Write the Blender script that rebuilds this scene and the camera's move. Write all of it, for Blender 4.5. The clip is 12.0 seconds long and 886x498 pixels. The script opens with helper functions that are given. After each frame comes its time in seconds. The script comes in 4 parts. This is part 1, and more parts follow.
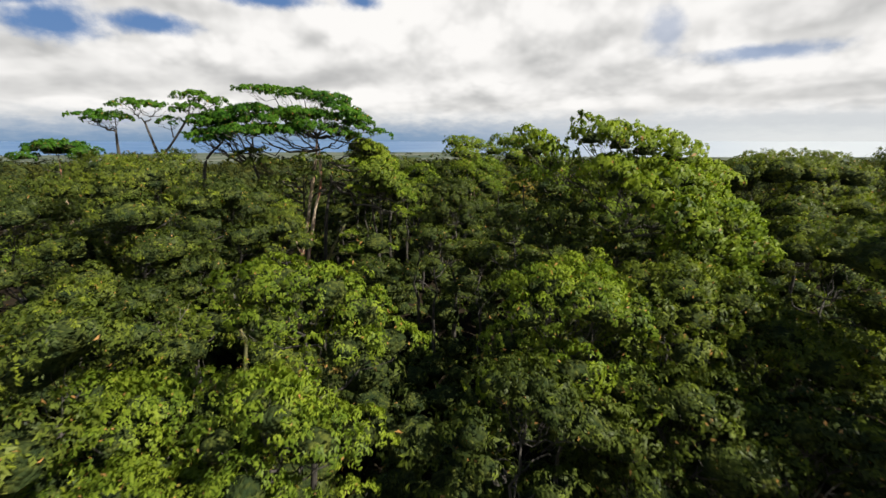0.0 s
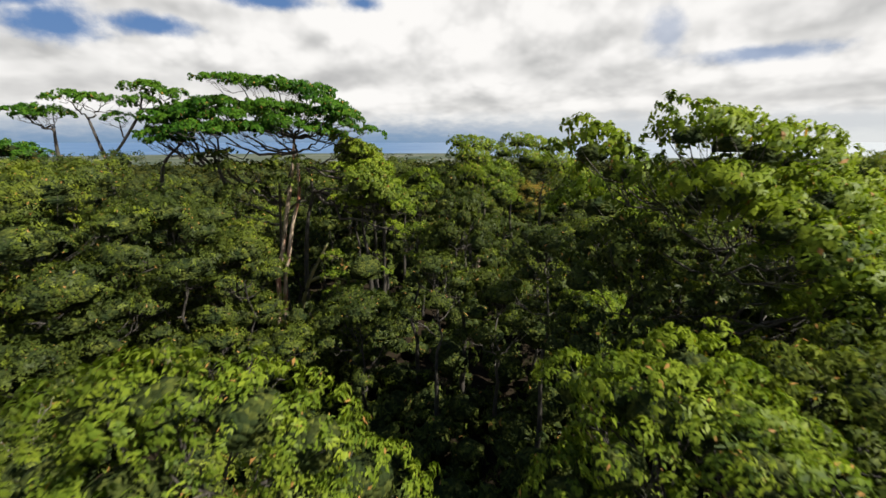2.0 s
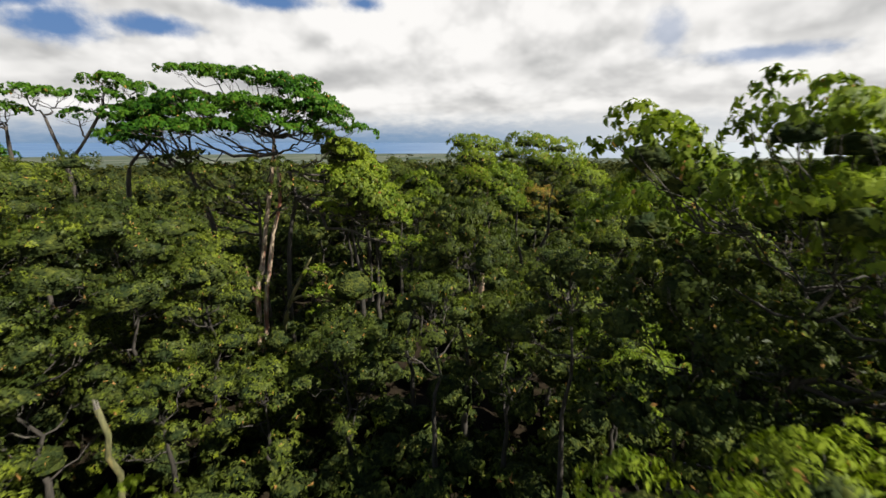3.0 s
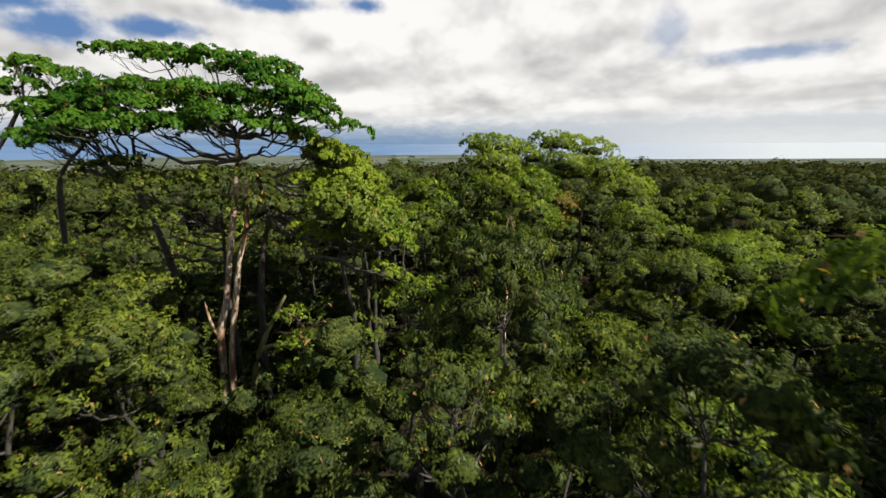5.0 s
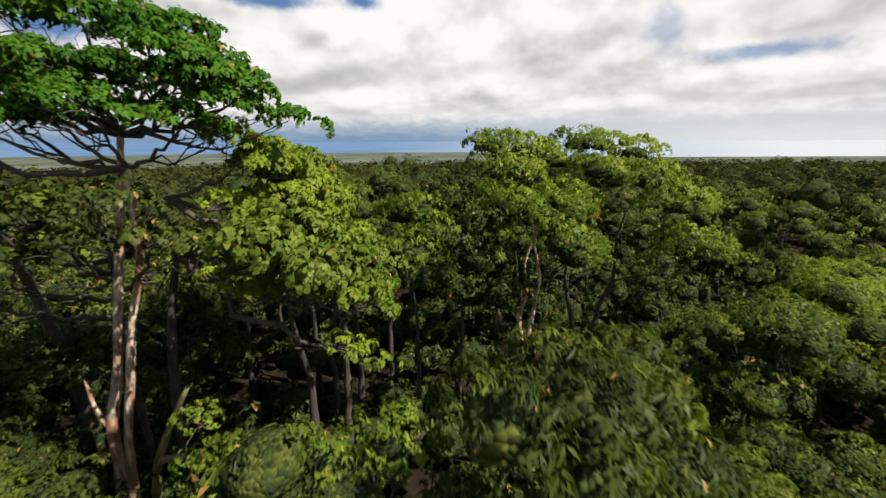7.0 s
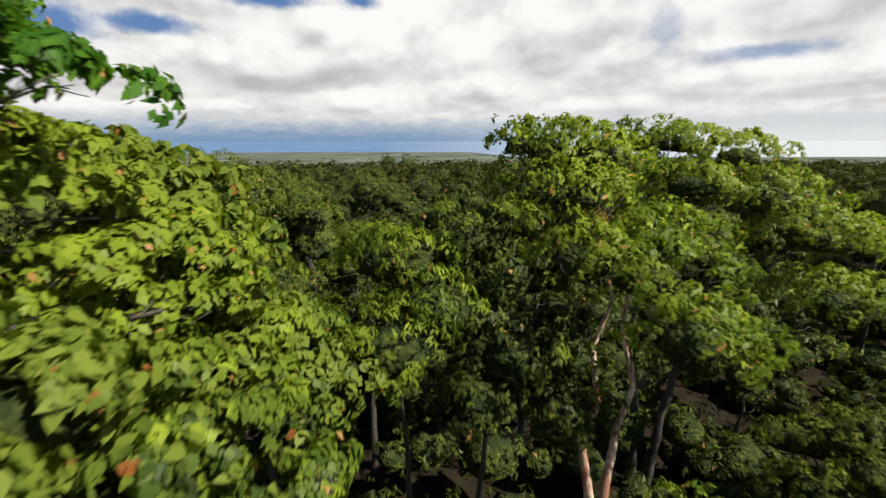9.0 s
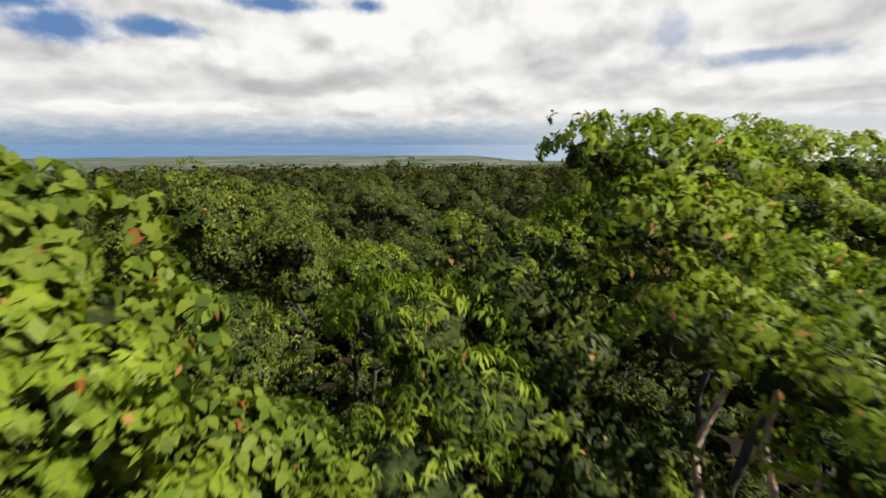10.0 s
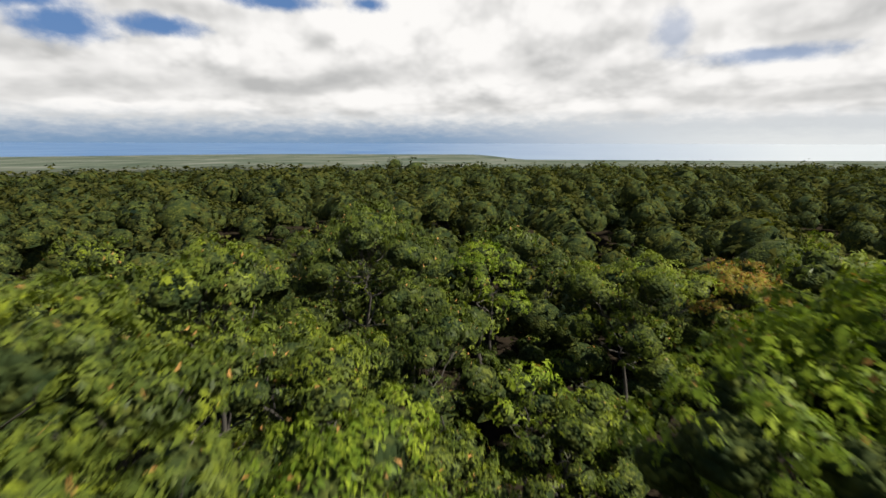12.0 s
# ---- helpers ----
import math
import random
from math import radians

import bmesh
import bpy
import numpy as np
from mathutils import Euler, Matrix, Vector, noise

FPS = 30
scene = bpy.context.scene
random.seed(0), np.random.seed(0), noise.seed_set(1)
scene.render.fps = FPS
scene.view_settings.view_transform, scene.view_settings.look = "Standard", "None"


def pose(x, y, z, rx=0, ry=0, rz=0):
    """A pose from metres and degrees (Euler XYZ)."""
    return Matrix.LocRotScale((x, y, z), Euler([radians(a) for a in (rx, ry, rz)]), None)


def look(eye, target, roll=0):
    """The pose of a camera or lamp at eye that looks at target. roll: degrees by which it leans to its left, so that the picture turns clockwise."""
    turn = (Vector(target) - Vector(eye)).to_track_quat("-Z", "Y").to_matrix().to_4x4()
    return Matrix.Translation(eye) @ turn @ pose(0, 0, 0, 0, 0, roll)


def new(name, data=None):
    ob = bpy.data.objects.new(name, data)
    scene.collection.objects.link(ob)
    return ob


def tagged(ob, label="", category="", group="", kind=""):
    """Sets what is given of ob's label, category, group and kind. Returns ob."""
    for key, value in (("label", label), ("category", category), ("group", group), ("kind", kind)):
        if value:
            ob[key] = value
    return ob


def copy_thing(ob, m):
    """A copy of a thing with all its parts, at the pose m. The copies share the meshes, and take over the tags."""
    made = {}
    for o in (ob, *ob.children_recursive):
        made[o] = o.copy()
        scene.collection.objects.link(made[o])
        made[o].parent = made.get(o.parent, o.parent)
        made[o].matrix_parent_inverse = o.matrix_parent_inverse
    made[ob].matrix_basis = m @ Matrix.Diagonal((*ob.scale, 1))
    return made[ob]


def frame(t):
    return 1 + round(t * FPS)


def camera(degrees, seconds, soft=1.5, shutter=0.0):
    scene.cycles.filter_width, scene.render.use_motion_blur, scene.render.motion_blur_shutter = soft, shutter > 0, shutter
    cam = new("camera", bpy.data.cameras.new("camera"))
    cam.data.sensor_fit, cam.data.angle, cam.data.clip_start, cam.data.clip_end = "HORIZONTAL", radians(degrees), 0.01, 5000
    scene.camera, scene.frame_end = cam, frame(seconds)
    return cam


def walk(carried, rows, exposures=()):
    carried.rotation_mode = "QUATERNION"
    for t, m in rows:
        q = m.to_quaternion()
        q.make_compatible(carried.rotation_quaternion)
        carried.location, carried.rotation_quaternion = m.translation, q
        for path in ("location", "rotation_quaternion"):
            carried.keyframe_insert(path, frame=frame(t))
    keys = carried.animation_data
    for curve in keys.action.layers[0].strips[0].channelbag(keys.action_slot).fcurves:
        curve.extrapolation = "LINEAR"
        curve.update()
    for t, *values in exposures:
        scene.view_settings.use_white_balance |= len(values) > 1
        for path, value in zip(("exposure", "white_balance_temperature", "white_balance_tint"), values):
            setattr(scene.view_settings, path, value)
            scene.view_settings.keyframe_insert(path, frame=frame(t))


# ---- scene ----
cam = camera(90.0, 12.0, shutter=0.5)
METRES, DEEP, EYE, TILT, LEAN, TURN = 32.0, 1.2154, 13.0, -14.24, 0.0, 0.0
ROWS = [
    (0.0, 0.0, 0.0, 0.0, 0.0, 0.0, 0.0),
    (0.5, -0.0015, 0.0356, 0.0089, -0.02, 0.13, -0.04),
    (1.0, -0.0039, 0.0711, 0.0194, -0.04, 0.15, -0.05),
    (1.5, -0.0064, 0.1068, 0.0296, -0.03, 0.21, -0.03),
    (2.0, -0.007, 0.1432, 0.041, 0.09, 0.16, 0.01),
    (2.5, -0.004, 0.1819, 0.0524, 0.35, 0.13, 0.02),
    (3.0, -0.0049, 0.2214, 0.0635, 0.25, 0.19, 0.01),
    (5.0, -0.0225, 0.3578, 0.104, 0.51, 0.4, 0.14),
    (5.5, -0.0223, 0.3957, 0.1162, 0.44, 0.29, 0.1),
    (6.0, -0.0204, 0.4389, 0.1305, 0.32, 0.06, 0.08),
    (6.5, -0.0209, 0.4764, 0.1422, 0.24, 0.03, 0.14),
    (8.5, -0.0291, 0.6474, 0.1892, -0.35, -0.05, 0.17),
    (9.0, -0.0296, 0.6925, 0.2035, -0.13, -0.03, 0.09),
    (9.5, -0.0358, 0.7309, 0.2171, 0.13, -0.14, -0.02),
    (10.0, -0.0426, 0.7671, 0.2279, 0.59, 0.48, -0.14),
    (10.5, -0.0498, 0.8097, 0.2419, 0.98, 0.71, -0.08),
    (11.0, -0.0573, 0.8507, 0.2569, 0.96, 0.68, -0.17),
    (11.5, -0.0639, 0.8977, 0.2743, 1.07, 0.56, -0.37),
    (12.0, -0.0711, 0.9494, 0.2959, 0.77, 0.27, -0.29),
]
walk(cam, [(t, pose(0, 0, EYE, TILT, LEAN, TURN) @ pose(METRES * x, METRES * DEEP * y, METRES * z, 90 + pitch / DEEP, roll, yaw / DEEP)) for t, x, y, z, yaw, pitch, roll in ROWS])

# ---- light ----
SUN_ELEVATION, SUN_AZIMUTH = 50.0, 112.0   # degrees; azimuth clockwise from the way ahead


def sky_world():
    """Sky with broken cumulus, blue gaps and a bluish haze at the horizon."""
    w = bpy.data.worlds.new("sky")
    scene.world = w
    w.use_nodes = True
    nt = w.node_tree
    nt.nodes.clear()

    def node(kind, **keys):
        n = nt.nodes.new(kind)
        for k, v in keys.items():
            if k == "op":
                n.operation = v
            elif k == "blend":
                n.data_type, n.blend_type = "RGBA", v
        return n

    def wire(v, sock):
        if hasattr(v, "is_output"):
            nt.links.new(v, sock)
        else:
            sock.default_value = v

    def m(op, a, b=0.0, c=0.0):
        n = node("ShaderNodeMath", op=op)
        wire(a, n.inputs[0]), wire(b, n.inputs[1]), wire(c, n.inputs[2])
        return n.outputs[0]

    def step(v, lo, hi, a=0.0, b=1.0):
        n = nt.nodes.new("ShaderNodeMapRange")
        n.interpolation_type = "SMOOTHSTEP"
        wire(v, n.inputs[0])
        n.inputs[1].default_value, n.inputs[2].default_value = lo, hi
        n.inputs[3].default_value, n.inputs[4].default_value = a, b
        return n.outputs[0]

    def mix(f, a, b):
        n = node("ShaderNodeMix", blend="MIX")
        wire(f, n.inputs[0]), wire(a, n.inputs[6]), wire(b, n.inputs[7])
        return n.outputs[2]

    def fbm(vec, scale, detail, rough=0.55, warp=0.0):
        n = nt.nodes.new("ShaderNodeTexNoise")
        wire(vec, n.inputs["Vector"])
        n.inputs["Scale"].default_value, n.inputs["Detail"].default_value = scale, detail
        n.inputs["Roughness"].default_value, n.inputs["Distortion"].default_value = rough, warp
        return n.outputs[0]

    sky = nt.nodes.new("ShaderNodeTexSky")
    sky.sky_type, sky.sun_disc = "NISHITA", False
    sky.sun_elevation, sky.sun_rotation = radians(SUN_ELEVATION), radians(SUN_AZIMUTH)
    coord = nt.nodes.new("ShaderNodeTexCoord")
    sep = nt.nodes.new("ShaderNodeSeparateXYZ")
    nt.links.new(coord.outputs["Generated"], sep.inputs[0])
    x, y, z = sep.outputs
    azim = m("ARCTAN2", x, y)
    elev = m("ARCSINE", z)
    # heaps above, flattening into bands towards the horizon
    tall = m("MULTIPLY", m("LOGARITHM", m("ADD", m("MAXIMUM", elev, -0.05), 0.12), 2.718), 0.42)

    def deck(dx, dy):
        n = nt.nodes.new("ShaderNodeCombineXYZ")
        wire(m("ADD", azim, dx), n.inputs[0])
        wire(m("ADD", tall, dy), n.inputs[1])
        return n.outputs[0]

    def puffs(dx, dy, scale):
        """Round heaps: cells of cloud, smaller ones on the larger."""
        base = deck(dx, dy)
        wob = nt.nodes.new("ShaderNodeTexNoise")
        wire(base, wob.inputs["Vector"])
        wob.inputs["Scale"].default_value, wob.inputs["Detail"].default_value = scale * 1.3, 3
        shift = nt.nodes.new("ShaderNodeVectorMath")
        shift.operation = "MULTIPLY_ADD"
        nt.links.new(wob.outputs["Color"], shift.inputs[0])
        shift.inputs[1].default_value = (0.22 / scale,) * 3
        nt.links.new(base, shift.inputs[2])
        total = None
        for k, (mul, weight) in enumerate(((1.0, 0.52), (2.3, 0.27), (5.1, 0.14), (11.0, 0.07))):
            v = nt.nodes.new("ShaderNodeTexVoronoi")
            v.feature = "SMOOTH_F1"
            wire(shift.outputs[0], v.inputs["Vector"])
            v.inputs["Scale"].default_value = scale * mul
            v.inputs["Smoothness"].default_value = 0.6
            one = m("MULTIPLY", m("SUBTRACT", 1.0, v.outputs["Distance"]), weight)
            total = one if total is None else m("ADD", total, one)
        return total

    warp = fbm(deck(0, 0), 26.0, 5, 0.6)
    big = fbm(deck(3.1, 0.4), 4.2, 2, 0.4)
    d1 = m("ADD", m("MULTIPLY", puffs(0, 0, 5.5), 0.75), m("MULTIPLY", fbm(deck(0, 0), 7.0, 4, 0.42), 0.25))
    d2 = m("ADD", m("MULTIPLY", puffs(0.012, 0.044, 5.5), 0.75), m("MULTIPLY", fbm(deck(0.012, 0.045), 7.0, 4, 0.42), 0.25))
    edge = m("MULTIPLY", m("SUBTRACT", warp, 0.5), 0.42)

    def gap(a, e, wide, high, tilt=0.0, clear=1.0):
        """An opening in the deck, ragged at its rim."""
        da = m("SUBTRACT", azim, radians(a))
        de = m("SUBTRACT", m("SUBTRACT", elev, radians(e)), m("MULTIPLY", da, tilt))
        da, de = m("DIVIDE", da, radians(wide)), m("DIVIDE", de, radians(high))
        far = m("SQRT", m("ADD", m("MULTIPLY", da, da), m("MULTIPLY", de, de)))
        return step(m("ADD", far, m("ADD", m("MULTIPLY", edge, 3.2), m("MULTIPLY", m("SUBTRACT", d1, 0.55), 1.2))), 0.25, 1.45, clear, 0.0)

    def soft_patch(a, e, wide, high):
        """A heap of cloud with a billowing outline: how far inside it a direction lies, and how high up in it."""
        da = m("DIVIDE", m("SUBTRACT", azim, radians(a)), radians(wide))
        de = m("DIVIDE", m("SUBTRACT", elev, radians(e)), radians(high))
        far = m("SQRT", m("ADD", m("MULTIPLY", da, da), m("MULTIPLY", de, de)))
        return step(m("ADD", far, m("MULTIPLY", m("SUBTRACT", 0.55, d1), 2.2)), 0.45, 1.15, 1.0, 0.0), de

    gaps = GAPS(gap)
    holes = gaps[0]
    for g in gaps[1:]:
        holes = m("MAXIMUM", holes, g)
    lit = m("MULTIPLY", m("SUBTRACT", d1, d2), 1.7)
    body = m("ADD", m("MULTIPLY", m("SUBTRACT", big, 0.5), 0.6), m("ADD", m("MULTIPLY", m("SUBTRACT", d1, 0.55), 0.9), 0.80))
    for a0, e0, w0, h0, much in SHADES:
        body = m("ADD", body, m("MULTIPLY", soft_patch(a0, e0, w0, h0)[0], much))
    for a0, e0, w0, h0 in HEAPS:
        inside, height = soft_patch(a0, e0, w0, h0)
        body = m("ADD", body, m("MULTIPLY", m("MULTIPLY", inside, step(height, -0.9, 0.7, -0.42, 0.34)), 1.0))
    white = step(m("ADD", body, lit), 0.0, 1.12)
    # overhead the deck breaks up into open blue
    open_sky = m("MULTIPLY", step(elev, radians(20), radians(36)), step(big, 0.30, 0.48))
    holes = m("MAXIMUM", holes, open_sky)
    cloud = mix(white, (0.52, 0.52, 0.515, 1), (1.02, 1.0, 0.975, 1))
    blue = node("ShaderNodeMix", blend="MULTIPLY")
    blue.inputs[0].default_value = 1.0
    nt.links.new(sky.outputs[0], blue.inputs[6])
    blue.inputs[7].default_value = (0.075, 0.083, 0.105, 1)
    deep = mix(0.75, blue.outputs[2], (0.11, 0.23, 0.48, 1))
    upper = mix(holes, cloud, deep)
    low = m("ADD", elev, m("MULTIPLY", edge, 0.10))
    haze = step(low, radians(-0.5), radians(2.6))
    side = step(azim, radians(-8), radians(38))
    far_blue = mix(side, (0.22, 0.34, 0.51, 1), (0.80, 0.82, 0.82, 1))
    band = mix(haze, far_blue, (0.64, 0.67, 0.70, 1))
    full = mix(step(low, radians(1.2), radians(3.6)), band, upper)
    bg = nt.nodes.new("ShaderNodeBackground")
    nt.links.new(full, bg.inputs[0])
    bg.inputs[1].default_value = 0.465
    out = nt.nodes.new("ShaderNodeOutputWorld")
    nt.links.new(bg.outputs[0], out.inputs[0])


def GAPS(gap):
    return [gap(-39.2, 10.3, 3.4, 1.5), gap(-31.0, 11.0, 3.6, 0.9), gap(-43, 12.0, 5, 1.2), gap(-20.0, 14.3, 5.0, 0.8), gap(-9.4, 14.7, 2.2, 0.8),
            gap(24.8, 11.0, 2.0, 2.2, 0, 0.45), gap(33.5, 8.1, 5.6, 0.75, 0, 0.7)]


# heavier and brighter parts of the deck: azimuth, elevation, width, height, thickness
SHADES = [(-41, 7.6, 7, 1.8, -0.45), (-35, 5.6, 10, 1.6, -0.26), (-22, 5.8, 9, 1.2, -0.22), (-11, 6.6, 6, 1.6, -0.25), (12, 8.2, 7, 1.6, -0.25), (-28, 12.8, 6, 1.2, -0.32), (19, 10.2, 6, 2.4, -0.14), (37, 11.0, 10, 2.0, -0.38), (41, 4.2, 7, 0.9, -0.29), (30, 4.0, 6, 0.8, -0.12),
          (-8, 11.2, 5, 3.2, 0.32), (4, 11.5, 5, 2.4, 0.23), (34, 6.4, 9, 1.3, 0.32), (-30, 8.2, 7, 1.4, 0.2), (0, 5.5, 12, 1.2, 0.12), (-15, 7.2, 5, 1.6, -0.14)]
# billows with bright heads and grey bases: azimuth, elevation, width, height
HEAPS = [(-31.9, 7.6, 10.5, 4.0), (-40.8, 5.8, 6.8, 3.3), (-19.9, 7.3, 9.3, 4.0), (-4.3, 11.1, 9.3, 5.3), (11.7, 10.6, 9.3, 4.6), (31.2, 5.8, 14.3, 3.3), (-9.9, 3.8, 8.7, 1.8), (4.6, 5.1, 5.0, 2.2), (21.0, 3.4, 7.4, 1.7), (39.2, 1.9, 9.3, 1.5), (-29.0, 2.8, 9.9, 1.6), (-38.9, 2.7, 7.4, 1.3), (18.2, 7.6, 5.6, 2.6), (-13.4, 11.9, 5.0, 2.6)]
sky_world()
sun = new("sun", bpy.data.lights.new("sun", "SUN"))
sun.data.energy, sun.data.angle, sun.data.color = 5.0, radians(0.6), (1.0, 0.95, 0.86)
_e, _a = radians(SUN_ELEVATION), radians(SUN_AZIMUTH)
sun.matrix_world = look((math.cos(_e) * math.sin(_a) * 60, math.cos(_e) * math.cos(_a) * 60, math.sin(_e) * 60), (0, 0, 0))
scene.view_settings.exposure = 1.05


# ---- materials ----
def material(name):
    mat = bpy.data.materials.new(name)
    mat.use_nodes = True
    nt = mat.node_tree
    return mat, nt, nt.nodes["Principled BSDF"], nt.nodes["Material Output"]


def ramp(nt, fac, *stops):
    n = nt.nodes.new("ShaderNodeValToRGB")
    while len(n.color_ramp.elements) < len(stops):
        n.color_ramp.elements.new(0.5)
    for e, (p, c) in zip(n.color_ramp.elements, stops):
        e.position, e.color = p, (*c, 1)
    nt.links.new(fac, n.inputs[0])
    return n.outputs[0]


def noise_of(nt, vec, scale, detail=4, rough=0.55):
    n = nt.nodes.new("ShaderNodeTexNoise")
    if vec is not None:
        nt.links.new(vec, n.inputs["Vector"])
    n.inputs["Scale"].default_value, n.inputs["Detail"].default_value, n.inputs["Roughness"].default_value = scale, detail, rough
    return n.outputs[0]


def mixed(nt, fac, a, b, how="MIX"):
    n = nt.nodes.new("ShaderNodeMix")
    n.data_type, n.blend_type = "RGBA", how
    for v, s in ((fac, n.inputs[0]), (a, n.inputs[6]), (b, n.inputs[7])):
        if hasattr(v, "is_output"):
            nt.links.new(v, s)
        else:
            s.default_value = v
    return n.outputs[2]


def leaf_material(name, dark, mid, fresh, dead=(0.30, 0.16, 0.05), through_part=0.28, rough=0.42, dead_from=0.985, tree_scale=0.16, gloss=0.06, vary=0.5, leafy=0.26, shoots=None):
    """Leaves: each its own green, fresh growth in patches, a few yellowed ones; light comes partly through."""
    mat, nt, b, out = material(name)
    geo = nt.nodes.new("ShaderNodeNewGeometry")
    place = geo.outputs["Position"]
    own = geo.outputs["Random Per Island"]
    patch = noise_of(nt, place, 0.75, 4, 0.6)
    s = nt.nodes.new("ShaderNodeMath")
    s.operation = "MULTIPLY_ADD"
    nt.links.new(own, s.inputs[0])
    s.inputs[1].default_value = leafy
    nt.links.new(patch, s.inputs[2])
    broad_patch = noise_of(nt, place, tree_scale, 2, 0.5)
    info = nt.nodes.new("ShaderNodeObjectInfo")
    more = nt.nodes.new("ShaderNodeMath")
    more.operation = "MULTIPLY_ADD"
    nt.links.new(info.outputs["Random"], more.inputs[0])
    more.inputs[1].default_value = 0.16
    nt.links.new(s.outputs[0], more.inputs[2])
    last = nt.nodes.new("ShaderNodeMath")
    last.operation = "MULTIPLY_ADD"
    nt.links.new(broad_patch, last.inputs[0])
    last.inputs[1].default_value = vary
    nt.links.new(more.outputs[0], last.inputs[2])
    more.inputs[1].default_value = 0.16
    mid_at = nt.nodes.new("ShaderNodeMath")
    mid_at.operation = "SUBTRACT"
    nt.links.new(last.outputs[0], mid_at.inputs[0])
    mid_at.inputs[1].default_value = 0.53 + 0.5 * (vary - 0.5) + 0.5 * (leafy - 0.4)
    green = ramp(nt, mid_at.outputs[0], (0.18, dark), (0.40, mid), (0.66, fresh))
    old = nt.nodes.new("ShaderNodeMath")
    old.operation = "GREATER_THAN"
    nt.links.new(own, old.inputs[0])
    old.inputs[1].default_value = dead_from
    if shoots:
        spots = noise_of(nt, place, 2.1, 2, 0.5)
        green = mixed(nt, ramp(nt, spots, (0.58, (0, 0, 0)), (0.66, (1, 1, 1))), green, (*shoots, 1))
    colour = mixed(nt, old.outputs[0], green, (*dead, 1))
    nt.links.new(colour, b.inputs["Base Color"])
    b.inputs["Roughness"].default_value = rough
    b.inputs["Specular IOR Level"].default_value = gloss
    tr = nt.nodes.new("ShaderNodeBsdfTranslucent")
    lit = mixed(nt, 1.0, colour, (1.15, 1.25, 0.5, 1), "MULTIPLY")
    nt.links.new(lit, tr.inputs[0])
    ms = nt.nodes.new("ShaderNodeMixShader")
    ms.inputs[0].default_value = through_part
    nt.links.new(b.outputs[0], ms.inputs[1])
    nt.links.new(tr.outputs[0], ms.inputs[2])
    nt.links.new(ms.outputs[0], out.inputs[0])
    return mat


def bark_material(name, dark, pale, patch=None):
    mat, nt, b, out = material(name)
    co = nt.nodes.new("ShaderNodeTexCoord")
    mp = nt.nodes.new("ShaderNodeMapping")
    nt.links.new(co.outputs["Object"], mp.inputs[0])
    mp.inputs["Scale"].default_value = (1, 1, 0.22)
    n1 = noise_of(nt, mp.outputs[0], 9, 6, 0.65)
    col = ramp(nt, n1, (0.35, dark), (0.62, pale))
    if patch:
        n2 = noise_of(nt, mp.outputs[0], 2.6, 3)
        col = mixed(nt, ramp(nt, n2, (0.50, (0, 0, 0)), (0.58, (1, 1, 1))), col, (*patch, 1))
    n3 = noise_of(nt, co.outputs["Object"], 1.7, 5)
    col = mixed(nt, ramp(nt, n3, (0.58, (0, 0, 0)), (0.72, (0.6, 0.6, 0.6))), col, (0.10, 0.12, 0.035, 1))
    nt.links.new(col, b.inputs["Base Color"])
    b.inputs["Roughness"].default_value = 0.85
    bump = nt.nodes.new("ShaderNodeBump")
    bump.inputs["Strength"].default_value, bump.inputs["Distance"].default_value = 0.6, 0.02
    nt.links.new(n1, bump.inputs["Height"])
    nt.links.new(bump.outputs[0], b.inputs["Normal"])
    return mat


LEAF = {
    "broad": leaf_material("broad_leaf", (0.021, 0.031, 0.009), (0.055, 0.076, 0.013), (0.112, 0.135, 0.018), shoots=(0.161, 0.190, 0.017), through_part=0.32),
    "fresh": leaf_material("fresh_leaf", (0.031, 0.053, 0.009), (0.082, 0.124, 0.012), (0.151, 0.193, 0.018), shoots=(0.190, 0.238, 0.022), through_part=0.34),
    # Darker copy: for dark-leaved trees, and for shade put into leaf colour.
    "dark": leaf_material("dark_shaded_leaf", (0.013, 0.020, 0.007), (0.030, 0.043, 0.010), (0.063, 0.081, 0.014), shoots=(0.106, 0.133, 0.016)),
    "canopy": leaf_material("canopy_leaf", (0.011, 0.040, 0.005), (0.028, 0.083, 0.008), (0.067, 0.138, 0.012), through_part=0.32),
    "large": leaf_material("large_leaf", (0.032, 0.054, 0.009), (0.082, 0.119, 0.015), (0.132, 0.164, 0.022), (0.197, 0.075, 0.019), dead_from=0.986, leafy=0.5, through_part=0.34),
    "far": leaf_material("far_leaf", (0.008, 0.014, 0.009), (0.021, 0.026, 0.009), (0.059, 0.060, 0.014), dead_from=2.0, rough=0.75, tree_scale=0.26, gloss=0.0, vary=1.4, leafy=0.08),
}


